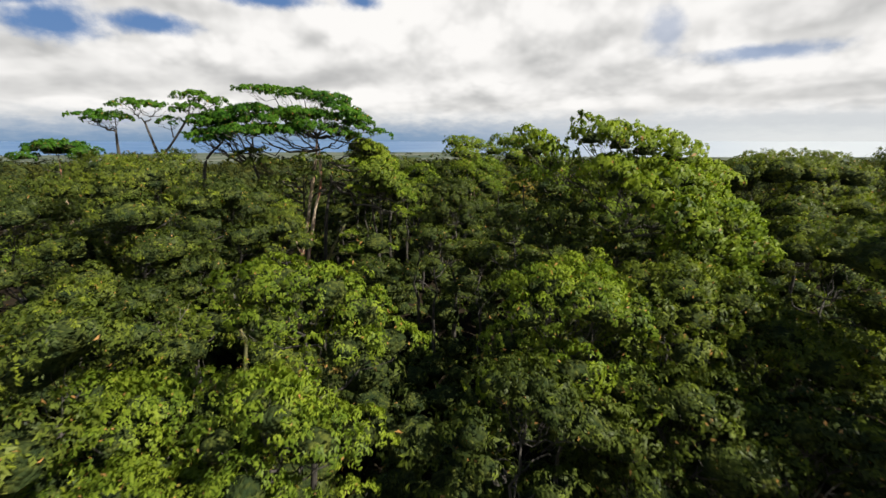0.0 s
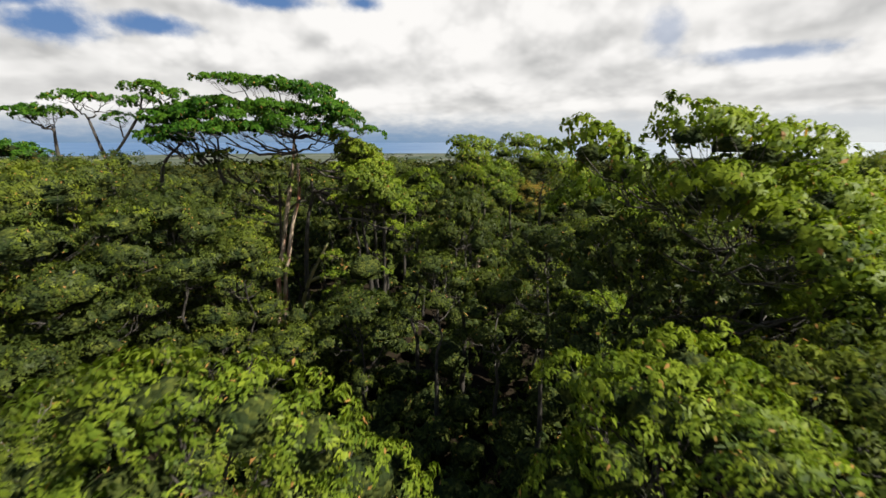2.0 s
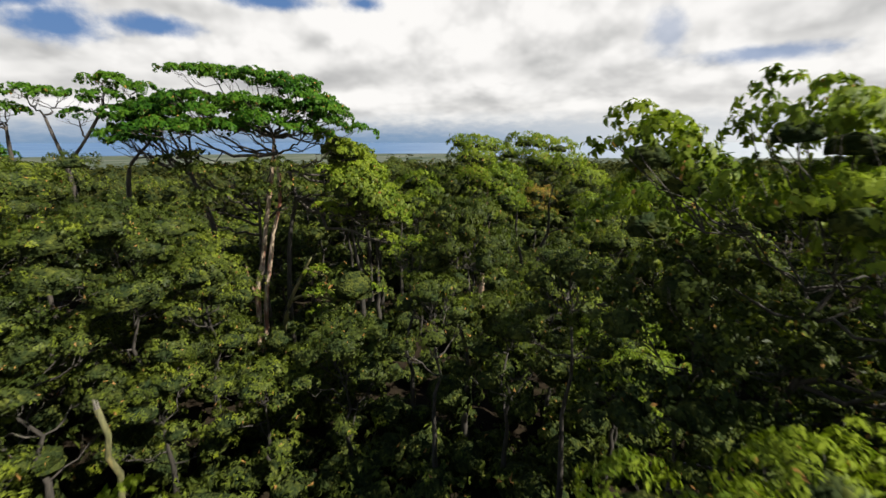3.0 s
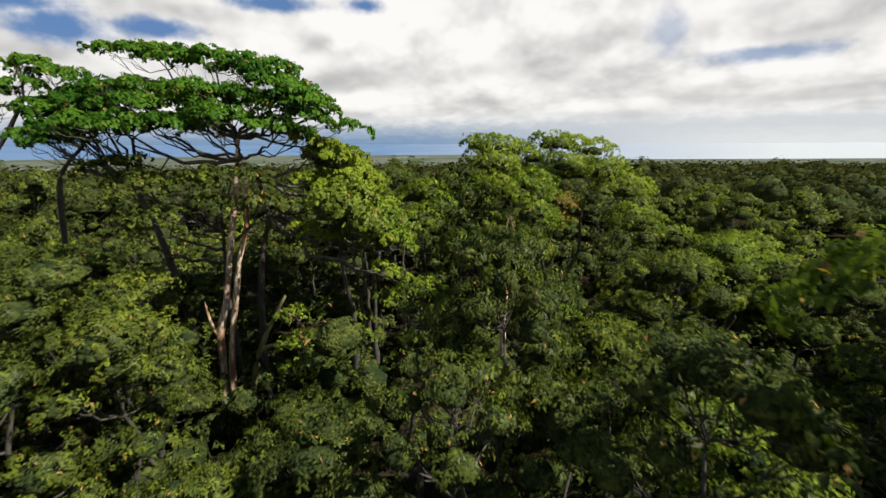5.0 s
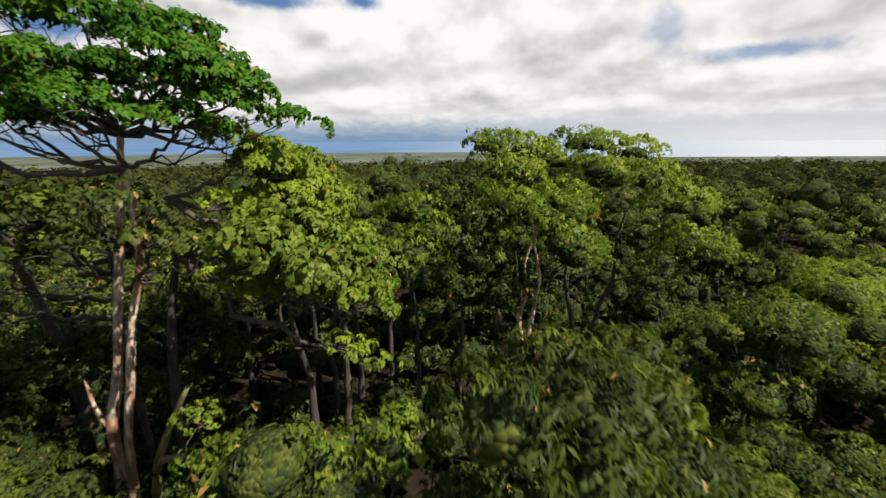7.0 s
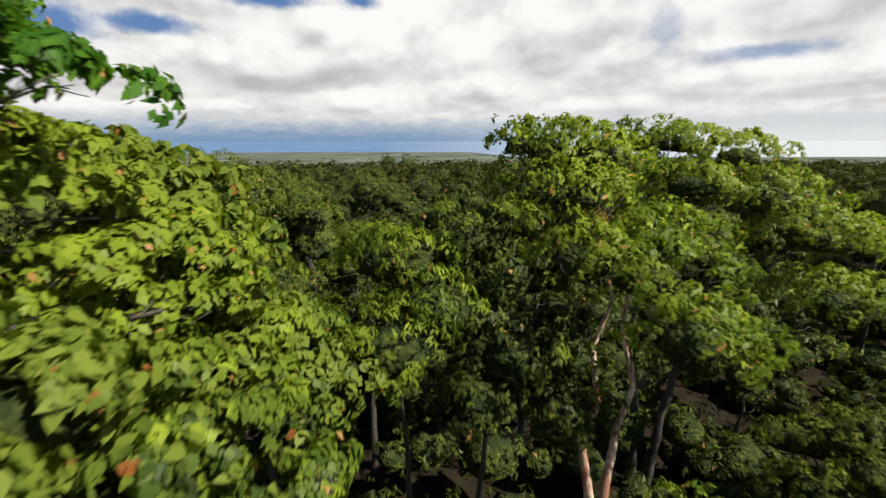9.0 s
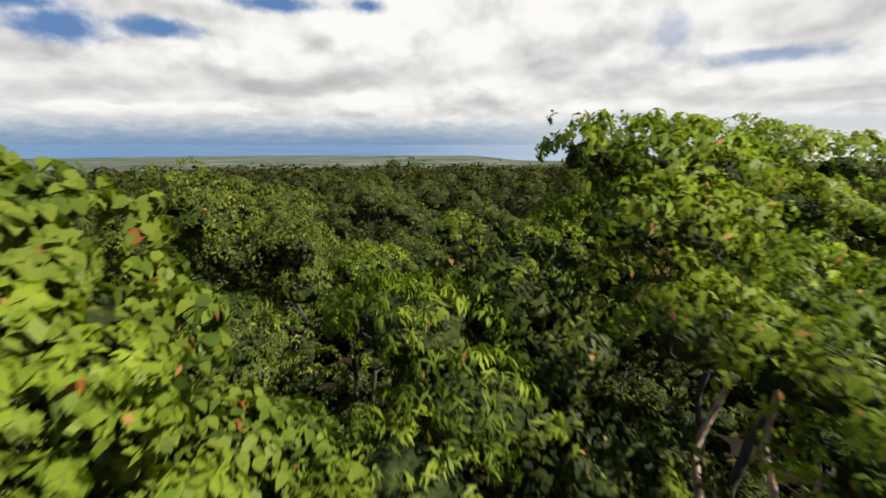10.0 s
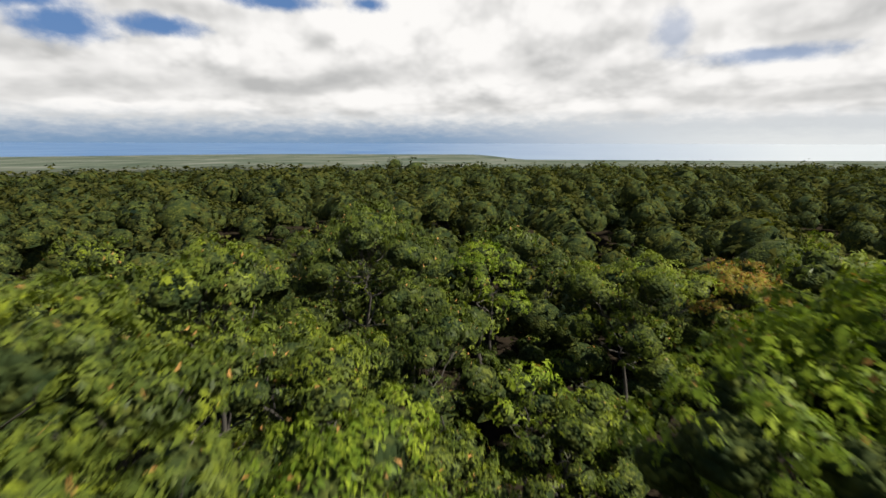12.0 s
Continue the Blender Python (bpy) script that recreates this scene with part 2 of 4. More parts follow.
def shaded_core_material():
    """Core shells under the outer leaves: leaf-sized cells, the crown's inner shade put into their greens, with relief
    at their edges.
    """
    mat, nt, b, out = material("shaded_core")
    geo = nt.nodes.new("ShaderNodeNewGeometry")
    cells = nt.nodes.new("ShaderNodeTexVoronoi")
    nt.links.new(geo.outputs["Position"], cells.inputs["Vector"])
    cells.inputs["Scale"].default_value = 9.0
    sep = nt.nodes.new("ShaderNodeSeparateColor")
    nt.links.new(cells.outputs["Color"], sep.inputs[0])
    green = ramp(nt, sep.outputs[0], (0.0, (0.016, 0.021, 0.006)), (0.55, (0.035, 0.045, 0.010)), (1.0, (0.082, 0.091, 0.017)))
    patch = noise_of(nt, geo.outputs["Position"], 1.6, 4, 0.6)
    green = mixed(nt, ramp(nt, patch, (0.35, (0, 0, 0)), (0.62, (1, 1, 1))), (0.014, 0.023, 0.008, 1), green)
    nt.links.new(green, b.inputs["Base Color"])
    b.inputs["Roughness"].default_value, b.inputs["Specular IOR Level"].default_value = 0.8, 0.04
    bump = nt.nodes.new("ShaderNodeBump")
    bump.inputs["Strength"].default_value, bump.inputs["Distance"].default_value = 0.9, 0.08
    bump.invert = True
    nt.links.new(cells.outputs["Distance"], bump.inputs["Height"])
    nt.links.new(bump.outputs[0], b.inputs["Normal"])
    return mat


SHADED_CORE = shaded_core_material()
LEAF["dry"] = leaf_material("dry_leaf", (0.071, 0.049, 0.013), (0.120, 0.086, 0.020), (0.155, 0.133, 0.029), dead_from=0.8)
LEAF["tinted"] = leaf_material("tinted_leaf", (0.071, 0.056, 0.011), (0.127, 0.100, 0.017), (0.184, 0.166, 0.023), (0.240, 0.093, 0.029), dead_from=0.8)
BARK = {
    "mossy": bark_material("mossy_bark", (0.048, 0.048, 0.016), (0.136, 0.128, 0.048), (0.176, 0.144, 0.048)),
    "dead": bark_material("dead_wood", (0.080, 0.068, 0.052), (0.176, 0.160, 0.132)),
    "grey": bark_material("grey_bark", (0.016, 0.014, 0.010), (0.052, 0.044, 0.034)),
    "umber": bark_material("umber_bark", (0.024, 0.019, 0.014), (0.068, 0.056, 0.044)),
    "pale": bark_material("pale_bark", (0.130, 0.075, 0.048), (0.650, 0.500, 0.348), (0.260, 0.106, 0.060)),
}


def ground_material():
    mat, nt, b, out = material("litter_and_hazed_plain")
    geo = nt.nodes.new("ShaderNodeNewGeometry")
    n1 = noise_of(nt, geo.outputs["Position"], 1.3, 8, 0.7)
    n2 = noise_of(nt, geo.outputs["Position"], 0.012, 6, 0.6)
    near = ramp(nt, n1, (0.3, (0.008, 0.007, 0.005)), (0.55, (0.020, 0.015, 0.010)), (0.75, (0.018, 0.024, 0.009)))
    # The far plain's grey-greens are paled: distance haze put into the land's colour.
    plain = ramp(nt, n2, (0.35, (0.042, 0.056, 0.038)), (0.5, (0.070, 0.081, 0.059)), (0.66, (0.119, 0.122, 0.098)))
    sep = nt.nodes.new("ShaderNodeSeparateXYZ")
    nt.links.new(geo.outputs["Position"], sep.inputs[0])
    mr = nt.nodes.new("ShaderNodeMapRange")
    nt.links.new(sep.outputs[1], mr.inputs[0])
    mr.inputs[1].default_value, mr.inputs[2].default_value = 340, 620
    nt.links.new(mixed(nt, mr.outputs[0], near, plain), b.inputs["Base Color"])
    b.inputs["Roughness"].default_value = 1.0
    b.inputs["Specular IOR Level"].default_value = 0.0
    return mat


def water_material():
    mat, nt, b, out = material("sea_with_haze")
    geo = nt.nodes.new("ShaderNodeNewGeometry")
    n1 = noise_of(nt, geo.outputs["Position"], 0.004, 5)
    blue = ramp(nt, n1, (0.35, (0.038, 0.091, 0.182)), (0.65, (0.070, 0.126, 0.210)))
    # Sea pales with bearing: haze and sun glitter put into its base colour.
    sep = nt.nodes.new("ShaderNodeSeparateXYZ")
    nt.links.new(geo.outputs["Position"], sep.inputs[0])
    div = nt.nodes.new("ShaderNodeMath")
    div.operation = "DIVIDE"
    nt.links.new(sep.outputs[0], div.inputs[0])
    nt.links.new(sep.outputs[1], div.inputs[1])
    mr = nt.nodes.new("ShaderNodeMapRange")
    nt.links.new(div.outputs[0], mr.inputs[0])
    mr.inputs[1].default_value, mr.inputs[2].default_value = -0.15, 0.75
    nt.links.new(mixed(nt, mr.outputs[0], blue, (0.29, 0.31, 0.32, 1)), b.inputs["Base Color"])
    b.inputs["Roughness"].default_value = 0.6
    b.inputs["Specular IOR Level"].default_value = 0.2
    return mat


# ---- mesh helpers ----
def mesh_of(name, verts, tris, mat, smooth=False, inner=None, inner_from=0, normals=None):
    """A mesh from arrays of corners and triangles; those from inner_from on take the inner material."""
    verts, tris = np.asarray(verts, np.float32), np.asarray(tris, np.int32)
    me = bpy.data.meshes.new(name)
    me.vertices.add(len(verts))
    me.vertices.foreach_set("co", verts.ravel())
    me.loops.add(len(tris) * 3)
    me.loops.foreach_set("vertex_index", tris.ravel())
    me.polygons.add(len(tris))
    me.polygons.foreach_set("loop_start", np.arange(0, len(tris) * 3, 3, dtype=np.int32))
    if smooth:
        me.polygons.foreach_set("use_smooth", np.ones(len(tris), bool))
    me.update(calc_edges=True)
    if normals is not None:
        me.polygons.foreach_set("use_smooth", np.ones(len(tris), bool))
        me.normals_split_custom_set_from_vertices(normals)
    me.materials.append(mat)
    if inner:
        me.materials.append(inner)
        me.polygons.foreach_set("material_index", (np.arange(len(tris)) >= inner_from).astype(np.int32))
    return me


def part(name, me, parent, label="", kind=""):
    ob = new(name, me)
    ob.parent = parent
    return tagged(ob, label, kind=kind)


def join(pieces):
    vs, fs, n = [], [], 0
    for v, f, *_ in pieces:
        vs.append(v), fs.append(np.asarray(f) + n)
        n += len(v)
    return np.concatenate(vs), np.concatenate(fs)


def join_normals(pieces):
    """The bunches' own normals, and none (zero) for what has no third entry."""
    return np.concatenate([p[2] if len(p) > 2 else np.zeros((len(p[0]), 3)) for p in pieces]).astype(np.float32)


def tube(points, radii, sides=7):
    """A tapered round stem along points."""
    p, r = np.asarray(points, float), np.asarray(radii, float)
    d = np.gradient(p, axis=0)
    d /= np.linalg.norm(d, axis=1)[:, None] + 1e-9
    ref = np.where(np.abs(d[:, 2:]) > 0.9, [[1.0, 0, 0]], [[0, 0, 1.0]])
    u = np.cross(d, ref)
    u /= np.linalg.norm(u, axis=1)[:, None] + 1e-9
    w = np.cross(d, u)
    a = np.linspace(0, 2 * np.pi, sides, endpoint=False)
    ring = u[:, None] * np.cos(a)[None, :, None] + w[:, None] * np.sin(a)[None, :, None]
    v = (p[:, None] + ring * r[:, None, None]).reshape(-1, 3)
    n, f = len(p), []
    for i in range(n - 1):
        for j in range(sides):
            k = (j + 1) % sides
            f += [(i * sides + j, i * sides + k, (i + 1) * sides + k), (i * sides + j, (i + 1) * sides + k, (i + 1) * sides + j)]
    top = (n - 1) * sides
    f += [(top, top + j, top + j + 1) for j in range(1, sides - 1)]
    return v, np.array(f)


def curve(a, b, rng, sag=0.15, wild=0.05, n=7):
    """Points from a to b: out first, then up, with small kinks."""
    a, b = np.asarray(a, float), np.asarray(b, float)
    t = np.linspace(0, 1, n)[:, None]
    p = a + (b - a) * t
    length = np.linalg.norm(b - a)
    p[:, 2] -= (np.sin(t[:, 0] * np.pi) * sag * length)
    p[1:-1] += rng.normal(0, wild * length, (n - 2, 3))
    return p


def leaves(at, axis, per, length, width, droop, rng, fine=False, puff=0.26, simple=False, loose=0.18, spread=(0.35, 0.98), form=None):
    """Small domed bunches: per leaves laid like shingles over each twig's end, tips hanging outwards."""
    at, axis = np.repeat(at, per, 0), np.repeat(axis, per, 0)
    n = len(at)
    wide = rng.normal(size=(n, 3))
    wide /= np.linalg.norm(wide, axis=1)[:, None] + 1e-9
    out = axis + wide * rng.uniform(*spread, (n, 1))
    out /= np.linalg.norm(out, axis=1)[:, None] + 1e-9
    flow = out - axis * (out * axis).sum(1)[:, None]
    tip = flow + rng.normal(0, 0.35, (n, 3)) - np.array([[0, 0, 1.0]]) * droop
    face = out + rng.normal(0, loose, (n, 3))
    face /= np.linalg.norm(face, axis=1)[:, None] + 1e-9
    tip -= face * (tip * face).sum(1)[:, None]
    tip /= np.linalg.norm(tip, axis=1)[:, None] + 1e-9
    tip -= face * (0.25 * droop + rng.uniform(-0.1, 0.25, (n, 1)))
    tip /= np.linalg.norm(tip, axis=1)[:, None] + 1e-9
    across = np.cross(tip, face)
    across /= np.linalg.norm(across, axis=1)[:, None] + 1e-9
    up = np.cross(across, tip)
    size = length * rng.uniform(0.65, 1.25, (n, 1))
    base = at + out * puff * rng.uniform(0.55, 1.1, (n, 1)) - tip * size * 0.3
    w = size * width * 0.5
    if fine:
        rows = [base + tip * size * 0.40 - up * size * 0.03, base]
        for t, q, dz in ((-0.06, 0.55, 0.02), (0.26, 1.0, 0.08), (0.66, 0.62, 0.0)):
            rows += [base + tip * size * t + across * w * q + up * size * dz, base + tip * size * t - across * w * q + up * size * dz]
        rows.append(base + tip * size - up * size * 0.2)
        v = np.stack(rows, 1)
        one = np.array([(0, 1, 2), (0, 2, 4), (0, 4, 6), (0, 6, 8), (0, 8, 7), (0, 7, 5), (0, 5, 3), (0, 3, 1)])
    elif simple:
        q = rng.choice([-1.0, 1.0], (n, 1))
        b, c = base + tip * size * 0.5 + across * w * q, base + tip * size
        v = np.stack([base - across * w * 0.5 * q, np.where(q < 0, c, b), np.where(q < 0, b, c)], 1)
        one = np.array([(0, 1, 2)])
    else:
        v = np.stack([base, base + tip * size * 0.42 + across * w + up * size * 0.06, base + tip * size - up * size * 0.1,
                      base + tip * size * 0.42 - across * w + up * size * 0.06], 1)
        one = np.array([(0, 1, 2), (0, 2, 3)])
    k = v.shape[1]
    soft = out * 0.75 + face * 0.35 if form is None else np.repeat(form, per, 0) * (0.45 if fine else 0.8) + out * 0.4 + face * (0.7 if fine else 0.4)
    soft = np.repeat(soft / (np.linalg.norm(soft, axis=1)[:, None] + 1e-9), k, 0)
    f = (one[None] + (np.arange(n) * k)[:, None, None]).reshape(-1, 3)
    return v.reshape(-1, 3), f, soft


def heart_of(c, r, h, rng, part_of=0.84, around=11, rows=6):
    """The core of a lump: an uneven closed shell just under the outer leaves, coloured as shaded foliage."""
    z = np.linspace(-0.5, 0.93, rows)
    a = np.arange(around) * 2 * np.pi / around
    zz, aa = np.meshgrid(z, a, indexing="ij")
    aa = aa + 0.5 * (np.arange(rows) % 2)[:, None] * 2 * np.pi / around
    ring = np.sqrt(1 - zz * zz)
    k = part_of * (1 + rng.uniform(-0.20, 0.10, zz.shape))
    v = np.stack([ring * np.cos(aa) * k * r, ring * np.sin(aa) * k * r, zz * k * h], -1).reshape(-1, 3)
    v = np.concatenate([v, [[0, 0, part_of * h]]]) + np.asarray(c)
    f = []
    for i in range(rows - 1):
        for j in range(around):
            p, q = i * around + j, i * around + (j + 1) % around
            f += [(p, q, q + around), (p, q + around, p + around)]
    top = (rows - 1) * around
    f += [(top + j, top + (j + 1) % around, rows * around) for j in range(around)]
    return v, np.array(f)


def unit(v):
    return v / (np.linalg.norm(v, axis=-1, keepdims=True) + 1e-9)


def domes(centre, axis, size, n, rng):
    """Twig ends spread over n small domes of leaves, which stand at centre and face along axis."""
    i = rng.integers(0, len(centre), n)
    e = unit(rng.normal(size=(n, 3)))
    q = axis[i]
    under = (e * q).sum(1)
    e = np.where((under < -0.15)[:, None], e - 2 * under[:, None] * q, e)
    own = (size * rng.uniform(0.75, 1.3, len(centre)))[i][:, None]
    at = centre[i] + e * own * rng.uniform(0.62, 1.05, (n, 1)) * np.array([1, 1, 0.72])
    return at, unit(e * 0.8 + q * 0.45)


def lump_tufts(c, r, h, gap, rng, low=-0.3, thick=0.22, clump=0.0):
    """Twig ends over the shell of one lump of the crown, ragged, with bays and gaps; with clump, gathered into small domes of that width."""
    area = np.pi * r * (r + h) * (1 - low)
    n = max(6, int(area / gap ** 2))
    m = max(5, int(area / clump ** 2)) if clump else n
    if clump:
        z = low + (1 - low) * (np.arange(m) + rng.uniform(0.1, 0.9, m)) / m
        a = 2.4 * np.arange(m) + rng.uniform(-0.5, 0.5, m)
    else:
        z = rng.uniform(low, 1, n)
        a = rng.uniform(0, 2 * np.pi, n)
    s = np.sqrt(np.maximum(0, 1 - z * z))
    d = np.stack([s * np.cos(a), s * np.sin(a), z], 1)
    ph = rng.uniform(0, 6.28, 6)
    bump = 0.13 * np.sin(3 * a + ph[0]) * s + 0.12 * np.sin(5 * a + ph[1] + 3 * z) * s + 0.10 * np.sin(7 * z + ph[2] + 2 * a)
    if clump:
        k = 1 + bump + rng.uniform(-0.16, 0.14, m)
        at = np.asarray(c) + d * k[:, None] * np.array([r, r, h])
        return domes(at, unit(d * 0.8 + np.array([0, 0, 0.6])), clump * 0.50, n, rng)
    k = (1 + bump) * (1 - thick * rng.uniform(0, 1, n) ** 2)
    at = np.asarray(c) + d * k[:, None] * np.array([r, r, h])
    ax = d * np.array([0.85, 0.85, 0.8]) + np.array([0, 0, 0.35]) + rng.normal(0, 0.15, d.shape)
    return at, unit(ax)


def sheet_tufts(a, b, slope, drop, gap, clump, rng):
    """A flat storey of foliage about the origin: small domes of leaves over a ragged, sloping, slightly arched plate."""
    m = max(6, int(np.pi * a * b / clump ** 2))
    rho = np.sqrt((np.arange(m) + rng.uniform(0.1, 0.9, m)) / m)
    th = 2.4 * np.arange(m) + rng.uniform(-0.4, 0.4, m)
    ph = rng.uniform(0, 6.28, 3)
    rim = 1 + 0.13 * np.sin(3 * th + ph[0]) + 0.11 * np.sin(5 * th + ph[1]) + 0.08 * np.sin(9 * th + ph[2])
    x, y = a * rho * rim * np.cos(th), b * rho * rim * np.sin(th)
    z = slope * x - drop * rho ** 2 + rng.uniform(-0.16, 0.12, m)
    centre = np.stack([x, y, z], 1)
    facing = unit(np.stack([0.5 * rho * np.cos(th) - 0.5 * slope, 0.5 * rho * np.sin(th), np.ones(m)], 1))
    return domes(centre, facing, clump * 0.52, int(np.pi * a * b / gap ** 2), rng), centre


# ---- large structure ----
def ground_height(x, y):
    """The forest floor: level here, then falling towards the coastal plain."""
    fall = min(1.0, max(0.0, (x / max(y, 1.0) - 0.05) / 0.5)) * min(1.0, max(0.0, (y - 900) / 300))
    edge = min(1.0, max(0.0, (-x / max(y, 1.0) - 0.45) / 0.5)) * min(1.0, max(0.0, (y - 150) / 150))
    return -35 * fall - 7 * edge + float(np.interp(y, [-6000, 62, 330, 700, 1500, 1700, 6000], [0, 0, -14, -22, -37, -45, -60]))


def build_ground():
    ys = np.unique(np.concatenate([np.linspace(-4900, -60, 8), np.linspace(-50, 110, 41), np.linspace(120, 700, 30), np.linspace(760, 1760, 21), np.linspace(2000, 4900, 6)]))
    xs = np.unique(np.concatenate([np.linspace(-4900, -500, 10), np.linspace(-450, -50, 12), np.linspace(-45, 45, 31), np.linspace(50, 450, 14), np.linspace(500, 4900, 22)]))
    v = []
    for yy in ys:
        for xx in xs:
            near = max(0.0, 1 - abs(yy) / 900)
            v.append((xx, yy, ground_height(xx, yy) + near * 0.35 * noise.noise((xx * 0.12, yy * 0.12, 0))))
    nx, f = len(xs), []
    for j in range(len(ys) - 1):
        for i in range(nx - 1):
            a = j * nx + i
            f += [(a, a + 1, a + nx + 1), (a, a + nx + 1, a + nx)]
    tagged(new("ground", mesh_of("ground", v, f, ground_material(), True)), "dark leaf-littered forest floor running down to a coastal plain paled by painted haze", "ground", kind="structure")
    v = [(-4950, 430, -38), (4950, 430, -38), (4950, 4950, -38), (-4950, 4950, -38)]
    tagged(new("water", mesh_of("water", v, [(0, 1, 2), (0, 2, 3)], water_material())), "deep blue sea beyond the coastal plain, haze painted in towards the right", "sea", kind="structure")


build_ground()


# ---- trees ----
def broad_tree(name, label, x, y, lumps, leaf="broad", bark="grey", length=0.16, width=0.46, per=8, gap=0.23, droop=0.45,
               girth=0.16, fork=0.45, seed=1, fine=False, stems=1, whole=False, group="forest trees", low=-0.1, twigs=4, lean=(0, 0), bare=0.0, crest=0.3, splay=1.0, stout=0.011, full=1.0, limb_bark="grey", puff=0.17, simple=False, loose=0.18, clump=0.62, closed=0.80):
    """A tree of its own: trunk, one limb and one leaf clump to each lump of its crown.
    lumps: (x, y, z, radius, height) in world metres. fork: where the trunk divides, as a part of the height of the lowest lumps."""
    rng = np.random.default_rng(seed)
    g = ground_height(x, y) - 0.15
    root = tagged(new(name), label, "tree", group)
    root.location = (x, y, g)
    base = np.array([x, y, g])
    L = [np.array(l[:5], float) * np.array([1, 1, 1, full, full]) for l in lumps]
    zs = sorted(l[2] for l in L)
    split = np.array([x + lean[0], y + lean[1], g + (zs[0] - g) * fork])
    top = max(L, key=lambda l: l[2])
    heart = np.array([np.mean([l[0] for l in L]) * 0.5 + x * 0.5, np.mean([l[1] for l in L]) * 0.5 + y * 0.5, top[2] - top[4] - crest * (top[2] - zs[0]) - 0.35])
    leaders = []
    for s in range(stems):
        off = splay * rng.normal(0, 0.26, 3) * (stems > 1) * np.array([1, 1, 0.6])
        low_part = curve(off * np.array([0.5, 0.5, 0]), split + off * 1.6 - base, rng, 0, 0.008, 7)
        high_part = curve(low_part[-1], heart + off * np.array([4, 4, 1]) - base, rng, 0, 0.03, 6)
        p = np.concatenate([low_part, high_part[1:]])
        r = np.concatenate([np.linspace(girth * 1.25, girth * 0.8, 7), np.linspace(girth * 0.66, 0.03, 5)]) / (1 + 0.3 * (stems - 1))
        r[0] *= 1.35
        part("trunk", mesh_of("trunk", *tube(p, r, 9), BARK[bark], True), root)
        leaders.append((p, r))
    crown, cores, boughs = [], [], []
    middle = np.mean([l[:3] for l in L], axis=0) - base - np.array([0, 0, 0.6])
    for l in L:
        c = l[:3] - base
        best = None
        for p, r in leaders:
            for j in range(5, len(p)):
                reach = np.linalg.norm((p[j] - c)[:2])
                cost = abs(c[2] - p[j][2] - 0.55 * reach) + reach
                if best is None or cost < best[0]:
                    best = (cost, p[j], r[j])
        end = c + np.array([0, 0, l[4] * 0.1])
        p = curve(best[1], end, rng, 0.10, 0.04, 7)
        r = np.linspace(min(best[2] * 0.75, 0.014 + stout * np.linalg.norm(end - best[1])), 0.014, 7)
        wood = [tube(p, r, 4 if whole else 6)]
        for k in range(twigs):
            a = rng.uniform(0, 6.28)
            q = c + np.array([math.cos(a) * l[3], math.sin(a) * l[3], l[4] * rng.uniform(0.1, 0.7)]) * 0.85
            s = p[rng.integers(3, 5)]
            wood.append(tube(curve(s, q, rng, 0.08, 0.05, 5), np.linspace(0.02, 0.006, 5), 3))
        if whole:
            boughs += wood
        else:
            part("limb", mesh_of("limb", *join(wood), BARK[limb_bark], True), root)
        at, ax = lump_tufts(c, l[3], l[4], gap, rng, low, clump=min(clump, 0.75 * l[3]))
        if bare:
            keep = rng.uniform(size=len(at)) > bare
            at, ax = at[keep], ax[keep]
        form = unit(unit(at - c) + unit(at - middle) * 0.8 + np.array([0, 0, 0.25]))
        lv = leaves(at, ax, per, length, width, droop, rng, fine, puff, simple, loose, form=form)
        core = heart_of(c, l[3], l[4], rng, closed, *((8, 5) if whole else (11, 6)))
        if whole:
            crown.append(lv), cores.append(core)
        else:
            part("leaf_clump", mesh_of("leaf_clump", *join([lv, core]), LEAF[leaf], inner=SHADED_CORE, inner_from=len(lv[1]), normals=join_normals([lv, core])), root, kind="stuff")
    if whole:
        part("branchwork", mesh_of("branchwork", *join(boughs), BARK[limb_bark], True), root, kind="stuff")
        part("crown", mesh_of("crown", *join(crown + cores), LEAF[leaf], inner=SHADED_CORE, inner_from=sum(len(q[1]) for q in crown), normals=join_normals(crown + cores)), root, kind="stuff")
    return root


def crown_lumps(x, y, top, r, n, seed, flat=0.78, deep=1.5):
    """Lumps for a full crown of radius r whose highest leaves are at top: domes above, skirts of foliage hanging below."""
    rng = np.random.default_rng(seed)
    out = [(x + rng.normal(0, 0.12 * r), y + rng.normal(0, 0.12 * r), top - r * 0.30, r * 0.42, r * 0.30)]
    n = int(n * 1.7)
    for i in range(n - 1):
        a = 2.4 * i + rng.uniform(-0.5, 0.5)
        v = (i + 0.6) / n
        q = r * min(1.0, math.sqrt(v * 2.1)) * rng.uniform(0.72, 1.08)
        s = r * rng.uniform(0.26, 0.42)
        z = top - s * flat - r * deep * (0.15 * v + 1.25 * v * v + rng.uniform(-0.12, 0.16))
        out.append((x + q * math.cos(a), y + q * math.sin(a), z, s, s * flat))
    return out


